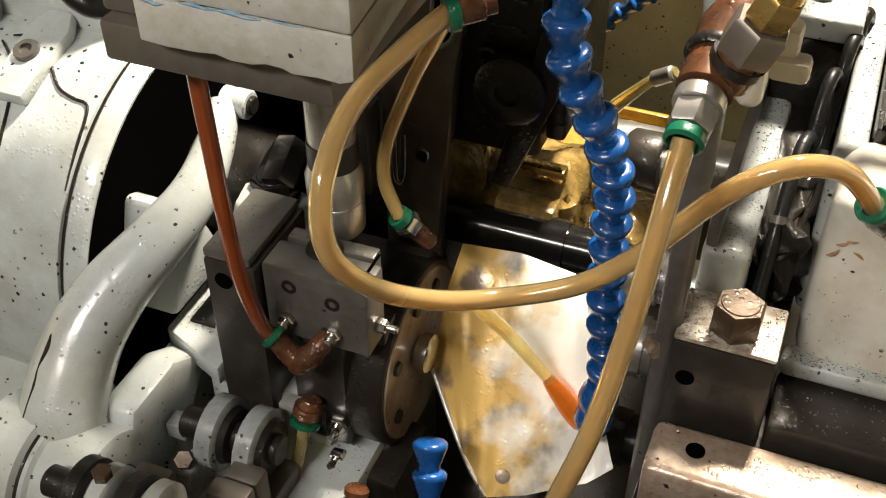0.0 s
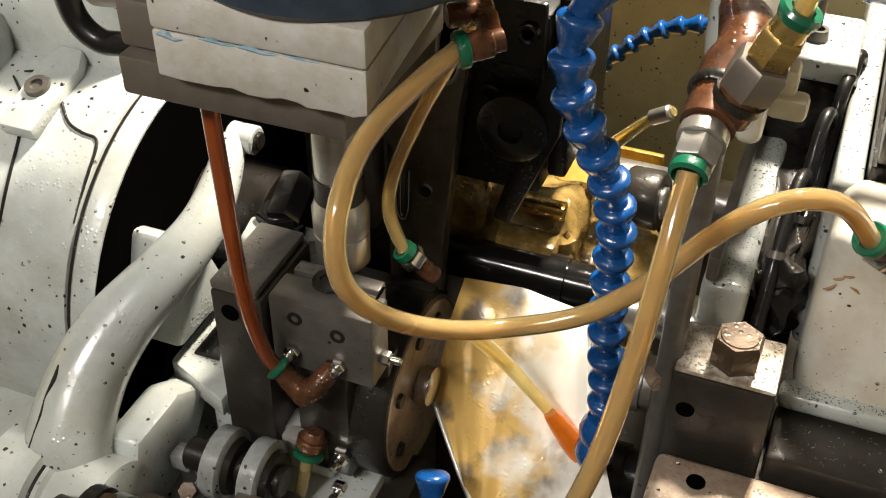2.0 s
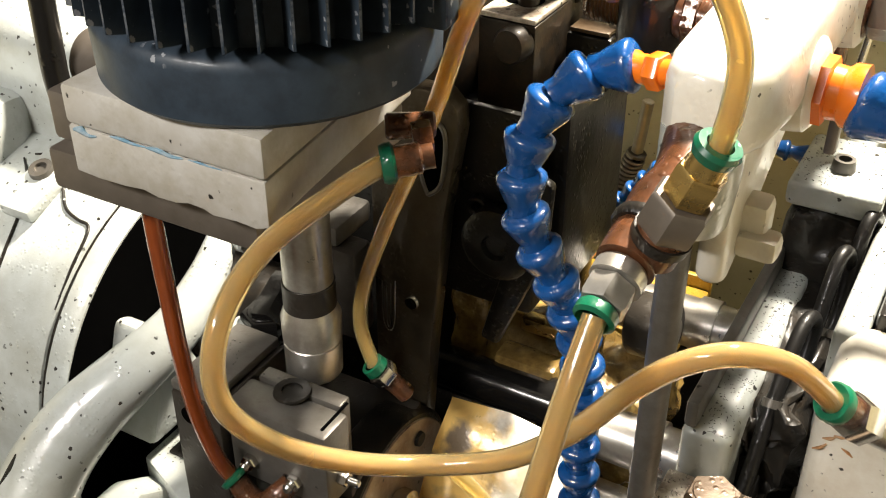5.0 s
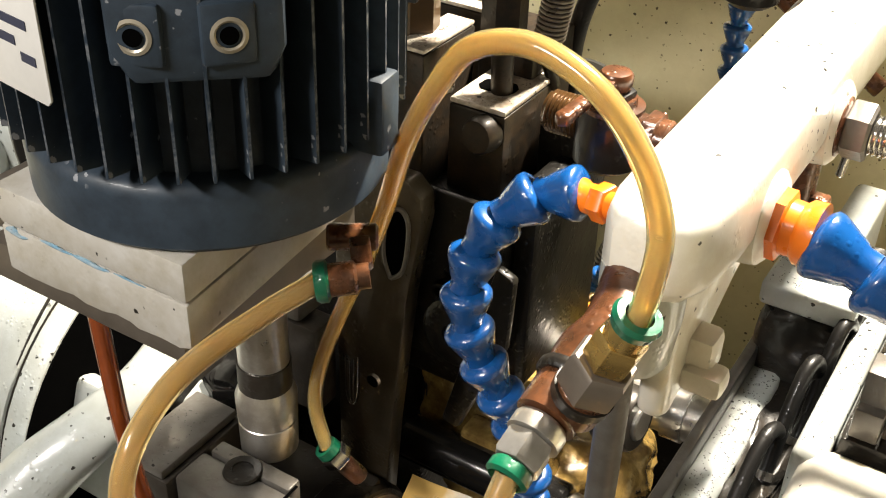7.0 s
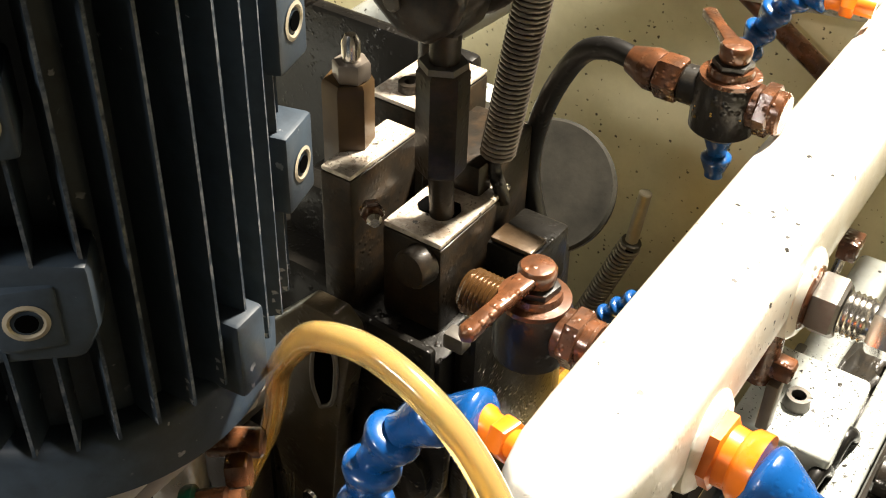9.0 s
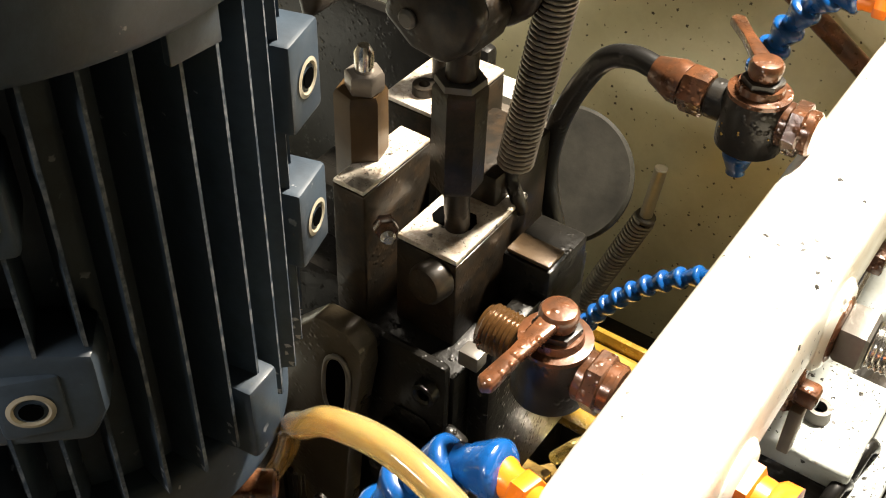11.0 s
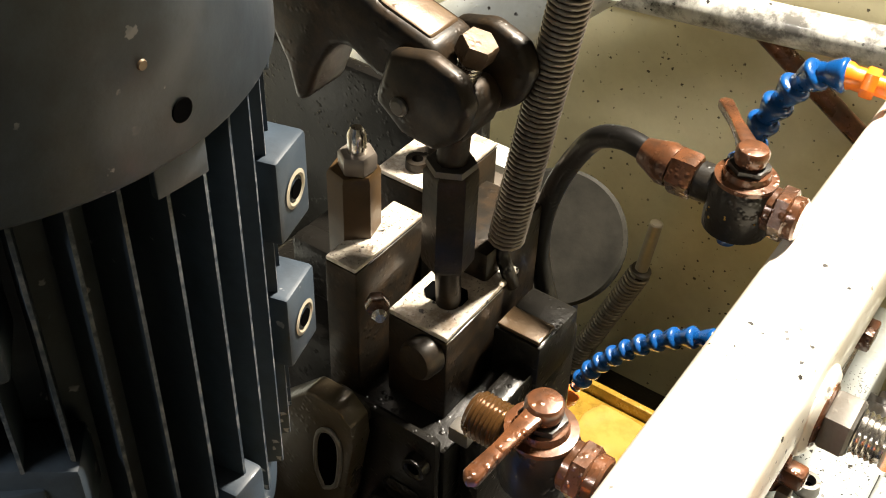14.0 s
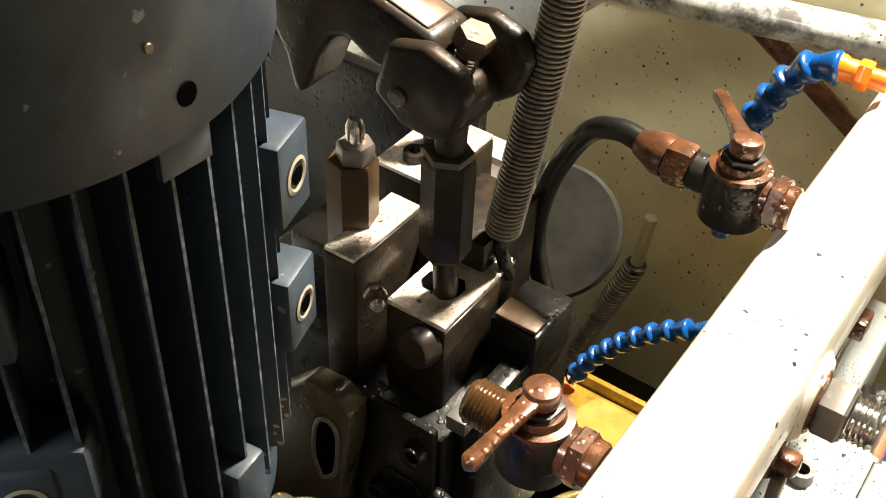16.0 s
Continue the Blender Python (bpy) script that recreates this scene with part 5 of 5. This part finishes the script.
part("bolt_head", hexa(m(0.001, 0.141, 1.279), m(0.35, 0, 0.9), 0.0125, 0.008), OLDBOLT, rock)
part("cross_pin", rod(m(-0.014, 0.1175, 1.264), m(-0.014, 0.163, 1.264), 0.0036), GREY, rock)
pin2 = thing("guide_post", m(-0.044, 0.19, 1.19), "dark guide post on the back block", "post")
part("post", rod(m(-0.047, 0.193, 1.1895), m(-0.047, 0.193, 1.222), 0.0062), SLIDE, pin2)
part("head", hexa(m(-0.047, 0.193, 1.2222), Z, 0.013, 0.008), SLIDE, pin2)


def coil(name, p0, p1, r, wire, pitch, label, mat):
    p0, p1 = Vector(p0), Vector(p1)
    a, b, d = axes(p1 - p0)
    L = (p1 - p0).length
    n = int(L / pitch * 12)
    ob = thing(name, p0, label, "spring")
    pts = [p0 + d * L * i / n + (a * math.cos(2 * math.pi * i / 12) + b * math.sin(2 * math.pi * i / 12)) * r for i in range(n + 1)]
    part("coil", sweep(pts, wire, 6, 1), mat, ob, smooth=80)
    # Added black rod: shade between the turns, painted.
    part("core", rod(p0, p1, r * 0.72, 12), RECESS_SHADE, ob, "black rod painting the shade between the turns")
    return ob


sp = coil("tension_spring", m(0.0062, 0.166, 1.184), m(0.0360, 0.166, 1.385), 0.0068, 0.00105, 0.0023, "long steel tension spring standing over the slide", SPRING)
part("hook", sweep([m(0.0062, 0.166, 1.186), m(0.0048, 0.166, 1.176), m(0.0085, 0.165, 1.169), m(0.0105, 0.167, 1.160)], 0.0032, 10, 6), DARK, sp)
sp2 = coil("tension_spring", m(-0.105, 0.492, 0.765), m(-0.0565, 0.492, 0.902), 0.0082, 0.00170, 0.0044, "slanting steel tension spring by the splash guard", SPRING)
part("pin", rod(m(-0.0562, 0.492, 0.905), m(-0.0510, 0.492, 0.9545), 0.0052), PIN, sp2, "steel spring pin")
part("eye", rev(m(-0.0567, 0.492, 0.902), m(0.3, 0, 1), [(0, 0.003), (0, 0.0085), (0.003, 0.0085), (0.003, 0.003)], 18), GREY, sp2)
back = thing("grey_disc", m(-0.045, 0.345, 0.76), "dull grey round cover behind the spring", "cover")
part("disc", rev(m(-0.0405, 0.309, 1.066), V * -0.72 + Z * 0.62 + U * 0.2, [(0, 0), (0, 0.038), (0.002, 0.040), (0.010, 0.040), (0.012, 0.038), (0.012, 0)], 56), DULL, back)
part("support", rod(m(-0.040, 0.316, 1.058), m(-0.045, 0.345, 0.76), 0.012), DARK, back)
wb = thing("white_bracket", m(-0.06, 0.26, 1.1), "white-painted bracket strip behind the slide", "bracket")
part("strip", box(-0.085, -0.042, 0.245, 0.262, 1.10, 1.152, 0.002), WHITE, wb)
part("block", box(-0.075, -0.02, 0.216, 0.244, 1.07, 1.150, 0.003), BROWN, wb)

# ---------------------------------------------------------------- stop valves and the black hose
def stop_valve(base, handle, label, thread=True):
    ob = thing("stop_valve", base, label, "valve", group="copper stop valves")
    B = Vector(base)
    part("body", rev(B, Z, [(0, 0), (0, 0.0085), (0.003, 0.0125), (0.020, 0.0130), (0.024, 0.0115), (0.024, 0)], 30), DARK, ob, "oil-dark valve body")
    part("bonnet", rev(B + Z * 0.0241, Z, [(0, 0), (0, 0.0118), (0.0018, 0.0118), (0.0022, 0.0090), (0.005, 0.0085), (0.005, 0)], 28), COPPER, ob)
    part("gland", rev(B + Z * 0.0292, Z, [(0, 0), (0, 0.0078), (0.0010, 0.0080), (0.0022, 0.0078), (0.0026, 0.0058), (0.0026, 0)], 6), DARK, ob)
    part("stem", rev(B + Z * 0.0318, Z, [(0, 0), (0, 0.0056), (0.0012, 0.0062), (0.0052, 0.0063), (0.0064, 0.0054), (0.0069, 0.0030), (0.0069, 0)], 24), COPPER, ob)
    d = Vector(handle)
    e = Vector((-d.y, d.x, 0)).normalized()
    L = d.length
    d.normalize()
    part("handle", prism([(0.002, -0.0036), (L * 0.6, -0.0024), (L, -0.0030), (L + 0.002, 0), (L, 0.0030), (L * 0.6, 0.0024), (0.002, 0.0036)], lambda a, b: B + Z * (0.0335 - 0.12 * a) + d * a + e * b, Z * 0.0042, 0.001), COPPER, ob, "flat copper handle")
    part("outlet", rod(B + Z * 0.016 + U * 0.010, B + Z * 0.016 + U * 0.0235, 0.0085), COPPER, ob)
    part("outlet_nut", hexa(B + Z * 0.016 + U * 0.0135, U, 0.018, 0.006), COPPER, ob)
    part("neck", rod(B + Z * 0.016 - U * (0.011 if thread else 0.018), B + Z * 0.016 - U * 0.009, 0.0078), DARK, ob)
    if thread:
        prof = [(0, 0), (0, 0.0066)]
        for k in range(9):
            prof += [(0.0006 + 0.0016 * k, 0.0082), (0.0014 + 0.0016 * k, 0.0073)]
        part("thread", rev(B + Z * 0.016 - U * 0.0100, -U, prof + [(0.0152, 0.007), (0.0152, 0.005), (0.012, 0.0045), (0.012, 0)], 24), OLDBRASS, ob, "open stained brass thread")
    return ob


stop_valve(m(0.0812, 0.0668, 1.1860), m(-0.0044, -0.0335, 0), "oily copper stop valve with open brass thread")
stop_valve(m(0.0880, 0.195, 1.2105), m(-0.0245, 0.0330, 0), "oily copper stop valve joined to the black hose", thread=False)
bh = thing("black_hose", m(0.03, 0.18, 1.12), "black rubber hose with a copper end piece", "hose")
part("end_nut", hexa(m(0.0695, 0.196, 1.2262), -U, 0.016, 0.010), COPPER, bh, "copper nut")
part("end_cone", rev(m(0.0597, 0.197, 1.2262), m(-1, 0.12, 0.06), [(0, 0), (0, 0.0085), (0.004, 0.0088), (0.014, 0.0056), (0.014, 0)], 22), COPPER, bh)
part("tube", sweep([m(0.047, 0.199, 1.2270), m(0.035, 0.201, 1.2270), m(0.0225, 0.202, 1.2205), m(0.011, 0.203, 1.200), m(0.0035, 0.204, 1.176), m(0.0015, 0.205, 1.152), m(0.0065, 0.205, 1.130), m(0.018, 0.203, 1.106)], 0.0048, 16, 8), RUBBER, bh)
part("amber_end", sweep([m(0.017, 0.203, 1.108), m(0.020, 0.203, 1.092), m(0.021, 0.204, 1.055), m(0.022, 0.206, 1.0)], 0.0030, 12, 5), AMBER, bh, "short amber hose end")

# ---------------------------------------------------------------- fittings on the arm's outer side
out = thing("pipe_union", m(0.15, 0.148, 1.17), "steel pipe union with copper washer on the white arm", "pipe fitting")
q = m(0.1415, 0.150, 1.1868)
part("washer", rev(q, U, [(0, 0), (0, 0.0125), (0.006, 0.0125), (0.007, 0.011), (0.007, 0)], 30), COPPER, out)
part("nut", hexa(q + U * 0.0072, U, 0.021, 0.010, None, 0.3), GREY, out)
part("thread", rev(q + U * 0.0173, U, [(0, 0)] + [r for k in range(5) for r in ((0.0004 + 0.002 * k, 0.0085), (0.0014 + 0.002 * k, 0.0076))] + [(0.0105, 0.0075), (0.0105, 0)], 24), STEEL, out)
part("second_nut", hexa(q + U * 0.028, U, 0.019, 0.012, None, 0.1), STEEL, out)
part("pipe", rod(q + U * 0.04, q + U * 0.12, 0.0075), STEEL, out)
lev = thing("brown_lever", m(0.141, 0.154, 1.128), "small brown lever cock under the arm", "valve")
part("body", rod(m(0.136, 0.154, 1.170), m(0.136, 0.154, 1.138), 0.0060), COPPER, lev)
part("wing", box(0.138, 0.149, 0.150, 0.158, 1.143, 1.152, 0.002), COPPER, lev)
part("stem", box(0.141, 0.146, 0.148, 0.156, 1.118, 1.142, 0.001), BROWN, lev)
clip = thing("brown_clip", m(0.138, 0.243, 1.118), "small brown spring clip on the arm", "clip")
part("plate", box(0.136, 0.1445, 0.238, 0.250, 1.143, 1.153, 0.001), COPPER, clip)
part("pin", rod(m(0.1385, 0.243, 1.143), m(0.1365, 0.239, 1.118), 0.0022), STEEL, clip)

# ---------------------------------------------------------------- right side: clamp block, castings, cable channel
cb = thing("clamp_block", m(0.143, 0.02, 0.94), "oil-dark steel clamp block with chip-covered top", "clamp block")
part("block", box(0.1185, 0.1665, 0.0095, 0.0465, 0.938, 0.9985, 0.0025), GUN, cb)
# Pale top over dark sides: light from behind, painted along with the chips.
part("top", box(0.1190, 0.1660, 0.0100, 0.0460, 0.9987, 1.0015, 0.0012), TOPS, cb, "chip-strewn clamp top with lamplight put into its colour")
part("hole", rev(m(0.1275, 0.0093, 0.977), -V, [(0, 0), (0, 0.0045), (0.0005, 0.0045), (0.0005, 0)], 22), RECESS_SHADE, cb)
part("rail", box(0.1185, 0.36, 0.0085, 0.052, 0.915, 0.9375, 0.003), GUN, cb)
part("step", box(0.1685, 0.36, 0.0115, 0.052, 0.9377, 0.958, 0.003), GUN, cb)
hex_bolt("hex_bolt", m(0.1445, 0.0240, 1.0016), 0.0215, 0.016, OLDBOLT, "rusty brown hex bolt on the clamp block", 0.0, 0.1)
rb = thing("rusty_bar", m(0.2, -0.012, 0.90), "rusty worn steel bar with drilled holes", "bar")
part("bar", box(0.119, 0.36, -0.030, 0.0035, 0.905, 0.9530, 0.005, 3), RUST, rb)
part("base", box(0.115, 0.36, -0.055, 0.004, 0.84, 0.9048, 0.003), DARK, rb)
part("hole", rev(m(0.1405, -0.012, 0.9532), Z, [(0, 0), (0, 0.0046), (0.0005, 0.0046), (0.0005, 0)], 22), RECESS_SHADE, rb)
part("hole", rev(m(0.1455, -0.0303, 0.920), -V, [(0, 0), (0, 0.005), (0.0005, 0.005), (0.0005, 0)], 22), RECESS_SHADE, rb)

rc = thing("right_housing", m(0.25, 0.06, 0.95), "white-painted cast housing with chip-covered lip", "housing")
part("body", box(0.172, 0.36, 0.0530, 0.110, 0.959, 1.066, 0.012, 4), WHITE_CLEAN, rc)
part("lip", box(0.168, 0.36, 0.045, 0.0600, 0.9585, 0.970, 0.004, 3), WHITE, rc)
part("side_wall", box(0.1680, 0.182, 0.095, 0.38, 0.96, 1.065, 0.005, 3), WHITE, rc)
for a, bb, cc in ((0.178, 1.040, 0.5), (0.182, 1.043, 0.2), (0.186, 1.038, -0.6), (0.175, 1.033, 0.9)):
    part("rust_stain", sweep([m(a, 0.0531, bb), m(a + 0.003, 0.0529, bb + 0.002 * cc), m(a + 0.005, 0.0531, bb + 0.005 * cc)], [0.0003, 0.0008, 0.0003], 6, 4), STAIN, rc, "rust-brown stain")
stm = thing("housing_union", m(0.185, 0.0, 1.09), "steel union holding the amber hose", "pipe fitting")
part("nut", hexa(W(0.174, -0.0735, 1.1015), W(0.6, 0.35, -0.55), 0.015, 0.012), STEEL, stm)
part("pipe", rod(W(0.180, -0.070, 1.096), W(0.215, -0.052, 1.066), 0.0065), STEEL, stm)
chn = thing("cable_channel", m(0.145, 0.15, 0.95), "white-painted channel wall strewn with chips", "channel")
part("left_wall", box(0.1205, 0.1430, 0.0475, 0.42, 0.94, 1.025, 0.005, 3), WHITE, chn)
part("rail", box(0.1215, 0.1275, 0.048, 0.30, 1.0255, 1.040, 0.002), GREY, chn, "grey rail on the channel wall")
part("floor", box(0.1432, 0.1678, 0.0475, 0.42, 0.94, 0.962, 0.002), DARK, chn, "black sludge in the channel")
part("sludge", lumpy(0.1380, 0.1670, 0.075, 0.36, 0.9622, 1.022, 0.008, 60, 2.0, 22), DARK, chn, "lumpy black sludge")
far = thing("valve_block", m(0.145, 0.2, 1.02), "white speckled valve block with a hollow screw", "valve block")
part("block", box(0.122, 0.168, 0.186, 0.246, 1.0665, 1.0805, 0.003, 3), WHITE, far)
part("sludge_foot", lumpy(0.124, 0.167, 0.189, 0.245, 1.020, 1.0660, 0.004, 60, 7.0), DARK, far, "black oily sludge under the block")
part("screw", rev(m(0.1440, 0.210, 1.0807), Z, [(0, 0.0034), (0.006, 0.0034), (0.006, 0.0055), (0, 0.0062)], 20), GREY, far)
part("bore_shade", rev(m(0.1440, 0.210, 1.0809), Z, [(0, 0), (0, 0.0034), (0.001, 0.0034), (0.001, 0)], 16), RECESS_SHADE, far)
for k, (du, dv, top) in enumerate(((0.0, 0.0, 1.062), (0.006, 0.03, 1.068), (-0.005, -0.035, 1.045), (0.009, 0.055, 1.07))):
    cable = thing("black_cable", m(0.155 + du, 0.15 + dv, 0.96), "black oily cable looping out of the channel", "cable", group="cables in the channel")
    part("sheath", sweep([m(0.150 + du * 0.4, 0.055 + dv * 0.2, 0.966), m(0.153 + du * 0.6, 0.085 + dv * 0.6, 0.990), m(0.156 + du, 0.120 + dv, 1.02), m(0.158 + du, 0.150 + dv, top), m(0.161 + du, 0.166 + dv, top - 0.004), m(0.160 + du, 0.172 + dv, top - 0.035), m(0.158 + du, 0.165 + dv, 0.97)], 0.0036, 12, 7), RUBBER, cable)
    part("tie", rev(m(0.156 + du, 0.120 + dv, 1.02), m(0, 0.6, 0.8), [(0, 0.0036), (0, 0.0046), (0.004, 0.0046), (0.004, 0.0036)], 14), GREY, cable)
ang = thing("angle_stop", m(0.195, 0.11, 1.0), "brushed grey angle-shaped stop block", "stop block")
part("block", prism([(0.112, 1.069), (0.150, 1.069), (0.150, 1.088), (0.134, 1.088), (0.134, 1.100), (0.118, 1.100), (0.118, 1.084), (0.112, 1.084)], lambda a, b: m(0.186, a, b), U * 0.012, 0.001), GREY, ang)
part("rear", box(0.1985, 0.215, 0.118, 0.15, 1.069, 1.096, 0.001), BROWN, ang)
part("base", box(0.183, 0.30, 0.1105, 0.30, 0.96, 1.0685, 0.003), DARK, ang)
for v, mt in ((0.165, STEEL), (0.195, DARK), (0.225, STEEL)):
    rr = thing("steel_pin", m(0.19, v, 1.08), "steel pin lying beside the stop block", "pin", group="pins beside the stop")
    part("pin", rod(m(0.186, v, 1.0775), m(0.30, v, 1.0775), 0.0088), mt, rr)
    part("band", rev(m(0.205, v, 1.0775), U, [(0, 0.0088), (0, 0.0093), (0.008, 0.0093), (0.008, 0.0088)], 24), BRASS, rr, "yellow band")

# pipes along the splash guard
wp = thing("white_pipe", m(0.0, 0.49, 1.13), "white-painted pipe with scraped patches", "pipe")
part("pipe", rod(m(-0.30, 0.490, 1.110), m(0.35, 0.490, 1.177), 0.0125, 28), PIPE, wp)
part("clamp", rev(m(0.150, 0.490, 1.1564), m(0.65, 0, 0.067), [(0, 0.0125), (0, 0.015), (0.012, 0.015), (0.012, 0.0125)], 28), WHITE, wp)
cp = thing("copper_pipe", m(0.05, 0.495, 1.09), "dull copper pipe beside the splash guard", "pipe")
part("pipe", rod(m(-0.020, 0.499, 1.135), m(0.110, 0.490, 1.060), 0.0068), COPPER, cp)
bp = thing("black_pipe", m(-0.20, 0.03, 1.10), "black rubber hose bent behind the motor plate", "hose")
part("pipe", sweep([m(-0.212, 0.035, 1.20), m(-0.210, 0.032, 1.150), m(-0.208, 0.030, 1.122), m(-0.203, 0.030, 1.107), m(-0.192, 0.030, 1.0995), m(-0.178, 0.030, 1.1005), m(-0.150, 0.030, 1.105)], 0.0065, 16, 8), RUBBER, bp)
ts = thing("turned_shaft", m(-0.19, 0.055, 1.105), "oily brown turned shaft end behind the black hose", "shaft")
part("shaft", rod(m(-0.207, 0.055, 1.124), m(-0.1785, 0.055, 1.127), 0.0175, 36), BROWN, ts)
part("rim", rev(m(-0.1785, 0.055, 1.127), m(0.995, 0, 0.1), [(0, 0), (0, 0.0185), (0.0022, 0.0185), (0.0022, 0.012), (0.0010, 0.012), (0.0010, 0)], 36), SATIN, ts, "bright turned rim")
part("core", rod(m(-0.1772, 0.055, 1.1271), m(-0.150, 0.055, 1.130), 0.0115, 28), DEEP_BLACK, ts)

# ---------------------------------------------------------------- swarf
rng = random.Random(5)


def swarf(name, places, label, size, mat=CHIP):
    bm = bmesh.new()
    for o in places:
        a = rng.uniform(0, 6.28)
        d, e = Vector((math.cos(a), math.sin(a), rng.uniform(-0.3, 0.3))), Vector((-math.sin(a), math.cos(a), rng.uniform(-0.4, 0.4)))
        L, w = size * rng.uniform(0.5, 1.6), size * rng.uniform(0.25, 0.5)
        vs = [bm.verts.new(o + d * x + e * y + Z * z) for x, y, z in ((-L, -w, 0), (L, -w, 0), (L, w, 0), (-L, w, 0), (-L * 0.6, 0, w), (L * 0.6, 0, w))]
        for f in ((0, 1, 5, 4), (3, 4, 5, 2), (0, 4, 3), (1, 2, 5), (0, 3, 2, 1)):
            bm.faces.new([vs[i] for i in f])
    return tagged(part(name, bm, mat, smooth=0), label, "metal chips", kind="stuff")


def spread(u0, u1, v0, v1, z, n):
    return [m(rng.uniform(u0, u1), rng.uniform(v0, v1), z) for _ in range(n)]


def upright(u0, u1, v, z0, z1, n):
    """Chips clinging to an upright face, most of them near its foot."""
    return [m(rng.uniform(u0, u1), v, z0 + (z1 - z0) * rng.random() ** 2.2) for _ in range(n)]


swarf("metal_chips", spread(0.1285, 0.142, 0.05, 0.36, 1.0252, 620) + spread(0.142, 0.164, 0.085, 0.35, 1.0245, 300) + spread(0.169, 0.181, 0.10, 0.36, 1.0653, 200), "fine dark metal chips on the channel wall", 0.00042, DARK_CHIP)
swarf("metal_chips", spread(0.124, 0.166, 0.188, 0.244, 1.0808, 240) + spread(0.169, 0.181, 0.10, 0.36, 1.0653, 80), "dark chips on the white valve block", 0.00045, DARK_CHIP)
swarf("metal_chips", spread(0.169, 0.30, 0.0455, 0.0525, 0.9702, 360) + upright(0.174, 0.35, 0.0528, 0.971, 1.055, 200) + upright(0.170, 0.35, 0.0448, 0.9595, 0.968, 160), "dark metal chips along the white housing", 0.00042, DARK_CHIP)
swarf("metal_chips", spread(0.120, 0.165, 0.011, 0.045, 1.0016, 300) + spread(0.122, 0.30, -0.026, 0.0, 0.9531, 120) + spread(0.1690, 0.30, 0.0125, 0.044, 0.9582, 160), "bright metal chips on the clamp block and bars", 0.0006)
swarf("metal_chips", spread(-0.018, 0.010, 0.120, 0.172, 1.1656, 160) + spread(-0.0415, -0.027, 0.109, 0.152, 1.1896, 110) + spread(-0.061, -0.031, 0.167, 0.214, 1.1896, 110), "metal chips on the tool slide", 0.00045)
swarf("metal_chips", spread(-0.158, -0.118, 0.0, 0.055, 0.9195, 420) + spread(-0.11, -0.087, -0.019, 0.02, 1.0062, 60) + spread(-0.20, -0.03, -0.06, 0.07, 0.8682, 500), "dark metal chips on the casting ledge", 0.00042, DARK_CHIP)
swarf("metal_chips", [q0 + Z * 0.0215 * q0.dot(V) for q0 in spread(0.112, 0.128, 0.02, 0.45, 1.2148, 12)], "few dark chips on the white arm", 0.0003, DARK_CHIP)


def beads(name, centres, label, spread_r, n):
    """Small oil beads clinging to wet fittings."""
    bm = bmesh.new()
    for c0 in centres:
        for _ in range(n):
            d = Vector((rng.gauss(0, 1), rng.gauss(0, 1), rng.gauss(0, 0.7))).normalized()
            o = Vector(c0) + d * spread_r
            r = rng.uniform(0.0003, 0.0009)
            own = bmesh.new()
            bmesh.ops.create_icosphere(own, subdivisions=1, radius=r)
            for p in own.verts:
                p.co = o + p.co
            join(bm, own)
    return tagged(part(name, bm, FLUID, smooth=80), label, "oil drops", kind="stuff")


beads("oil_drops", [m(0.0812, 0.0668, 1.198), m(0.0880, 0.195, 1.2225)], "amber oil drops on the copper valves", 0.0128, 26)
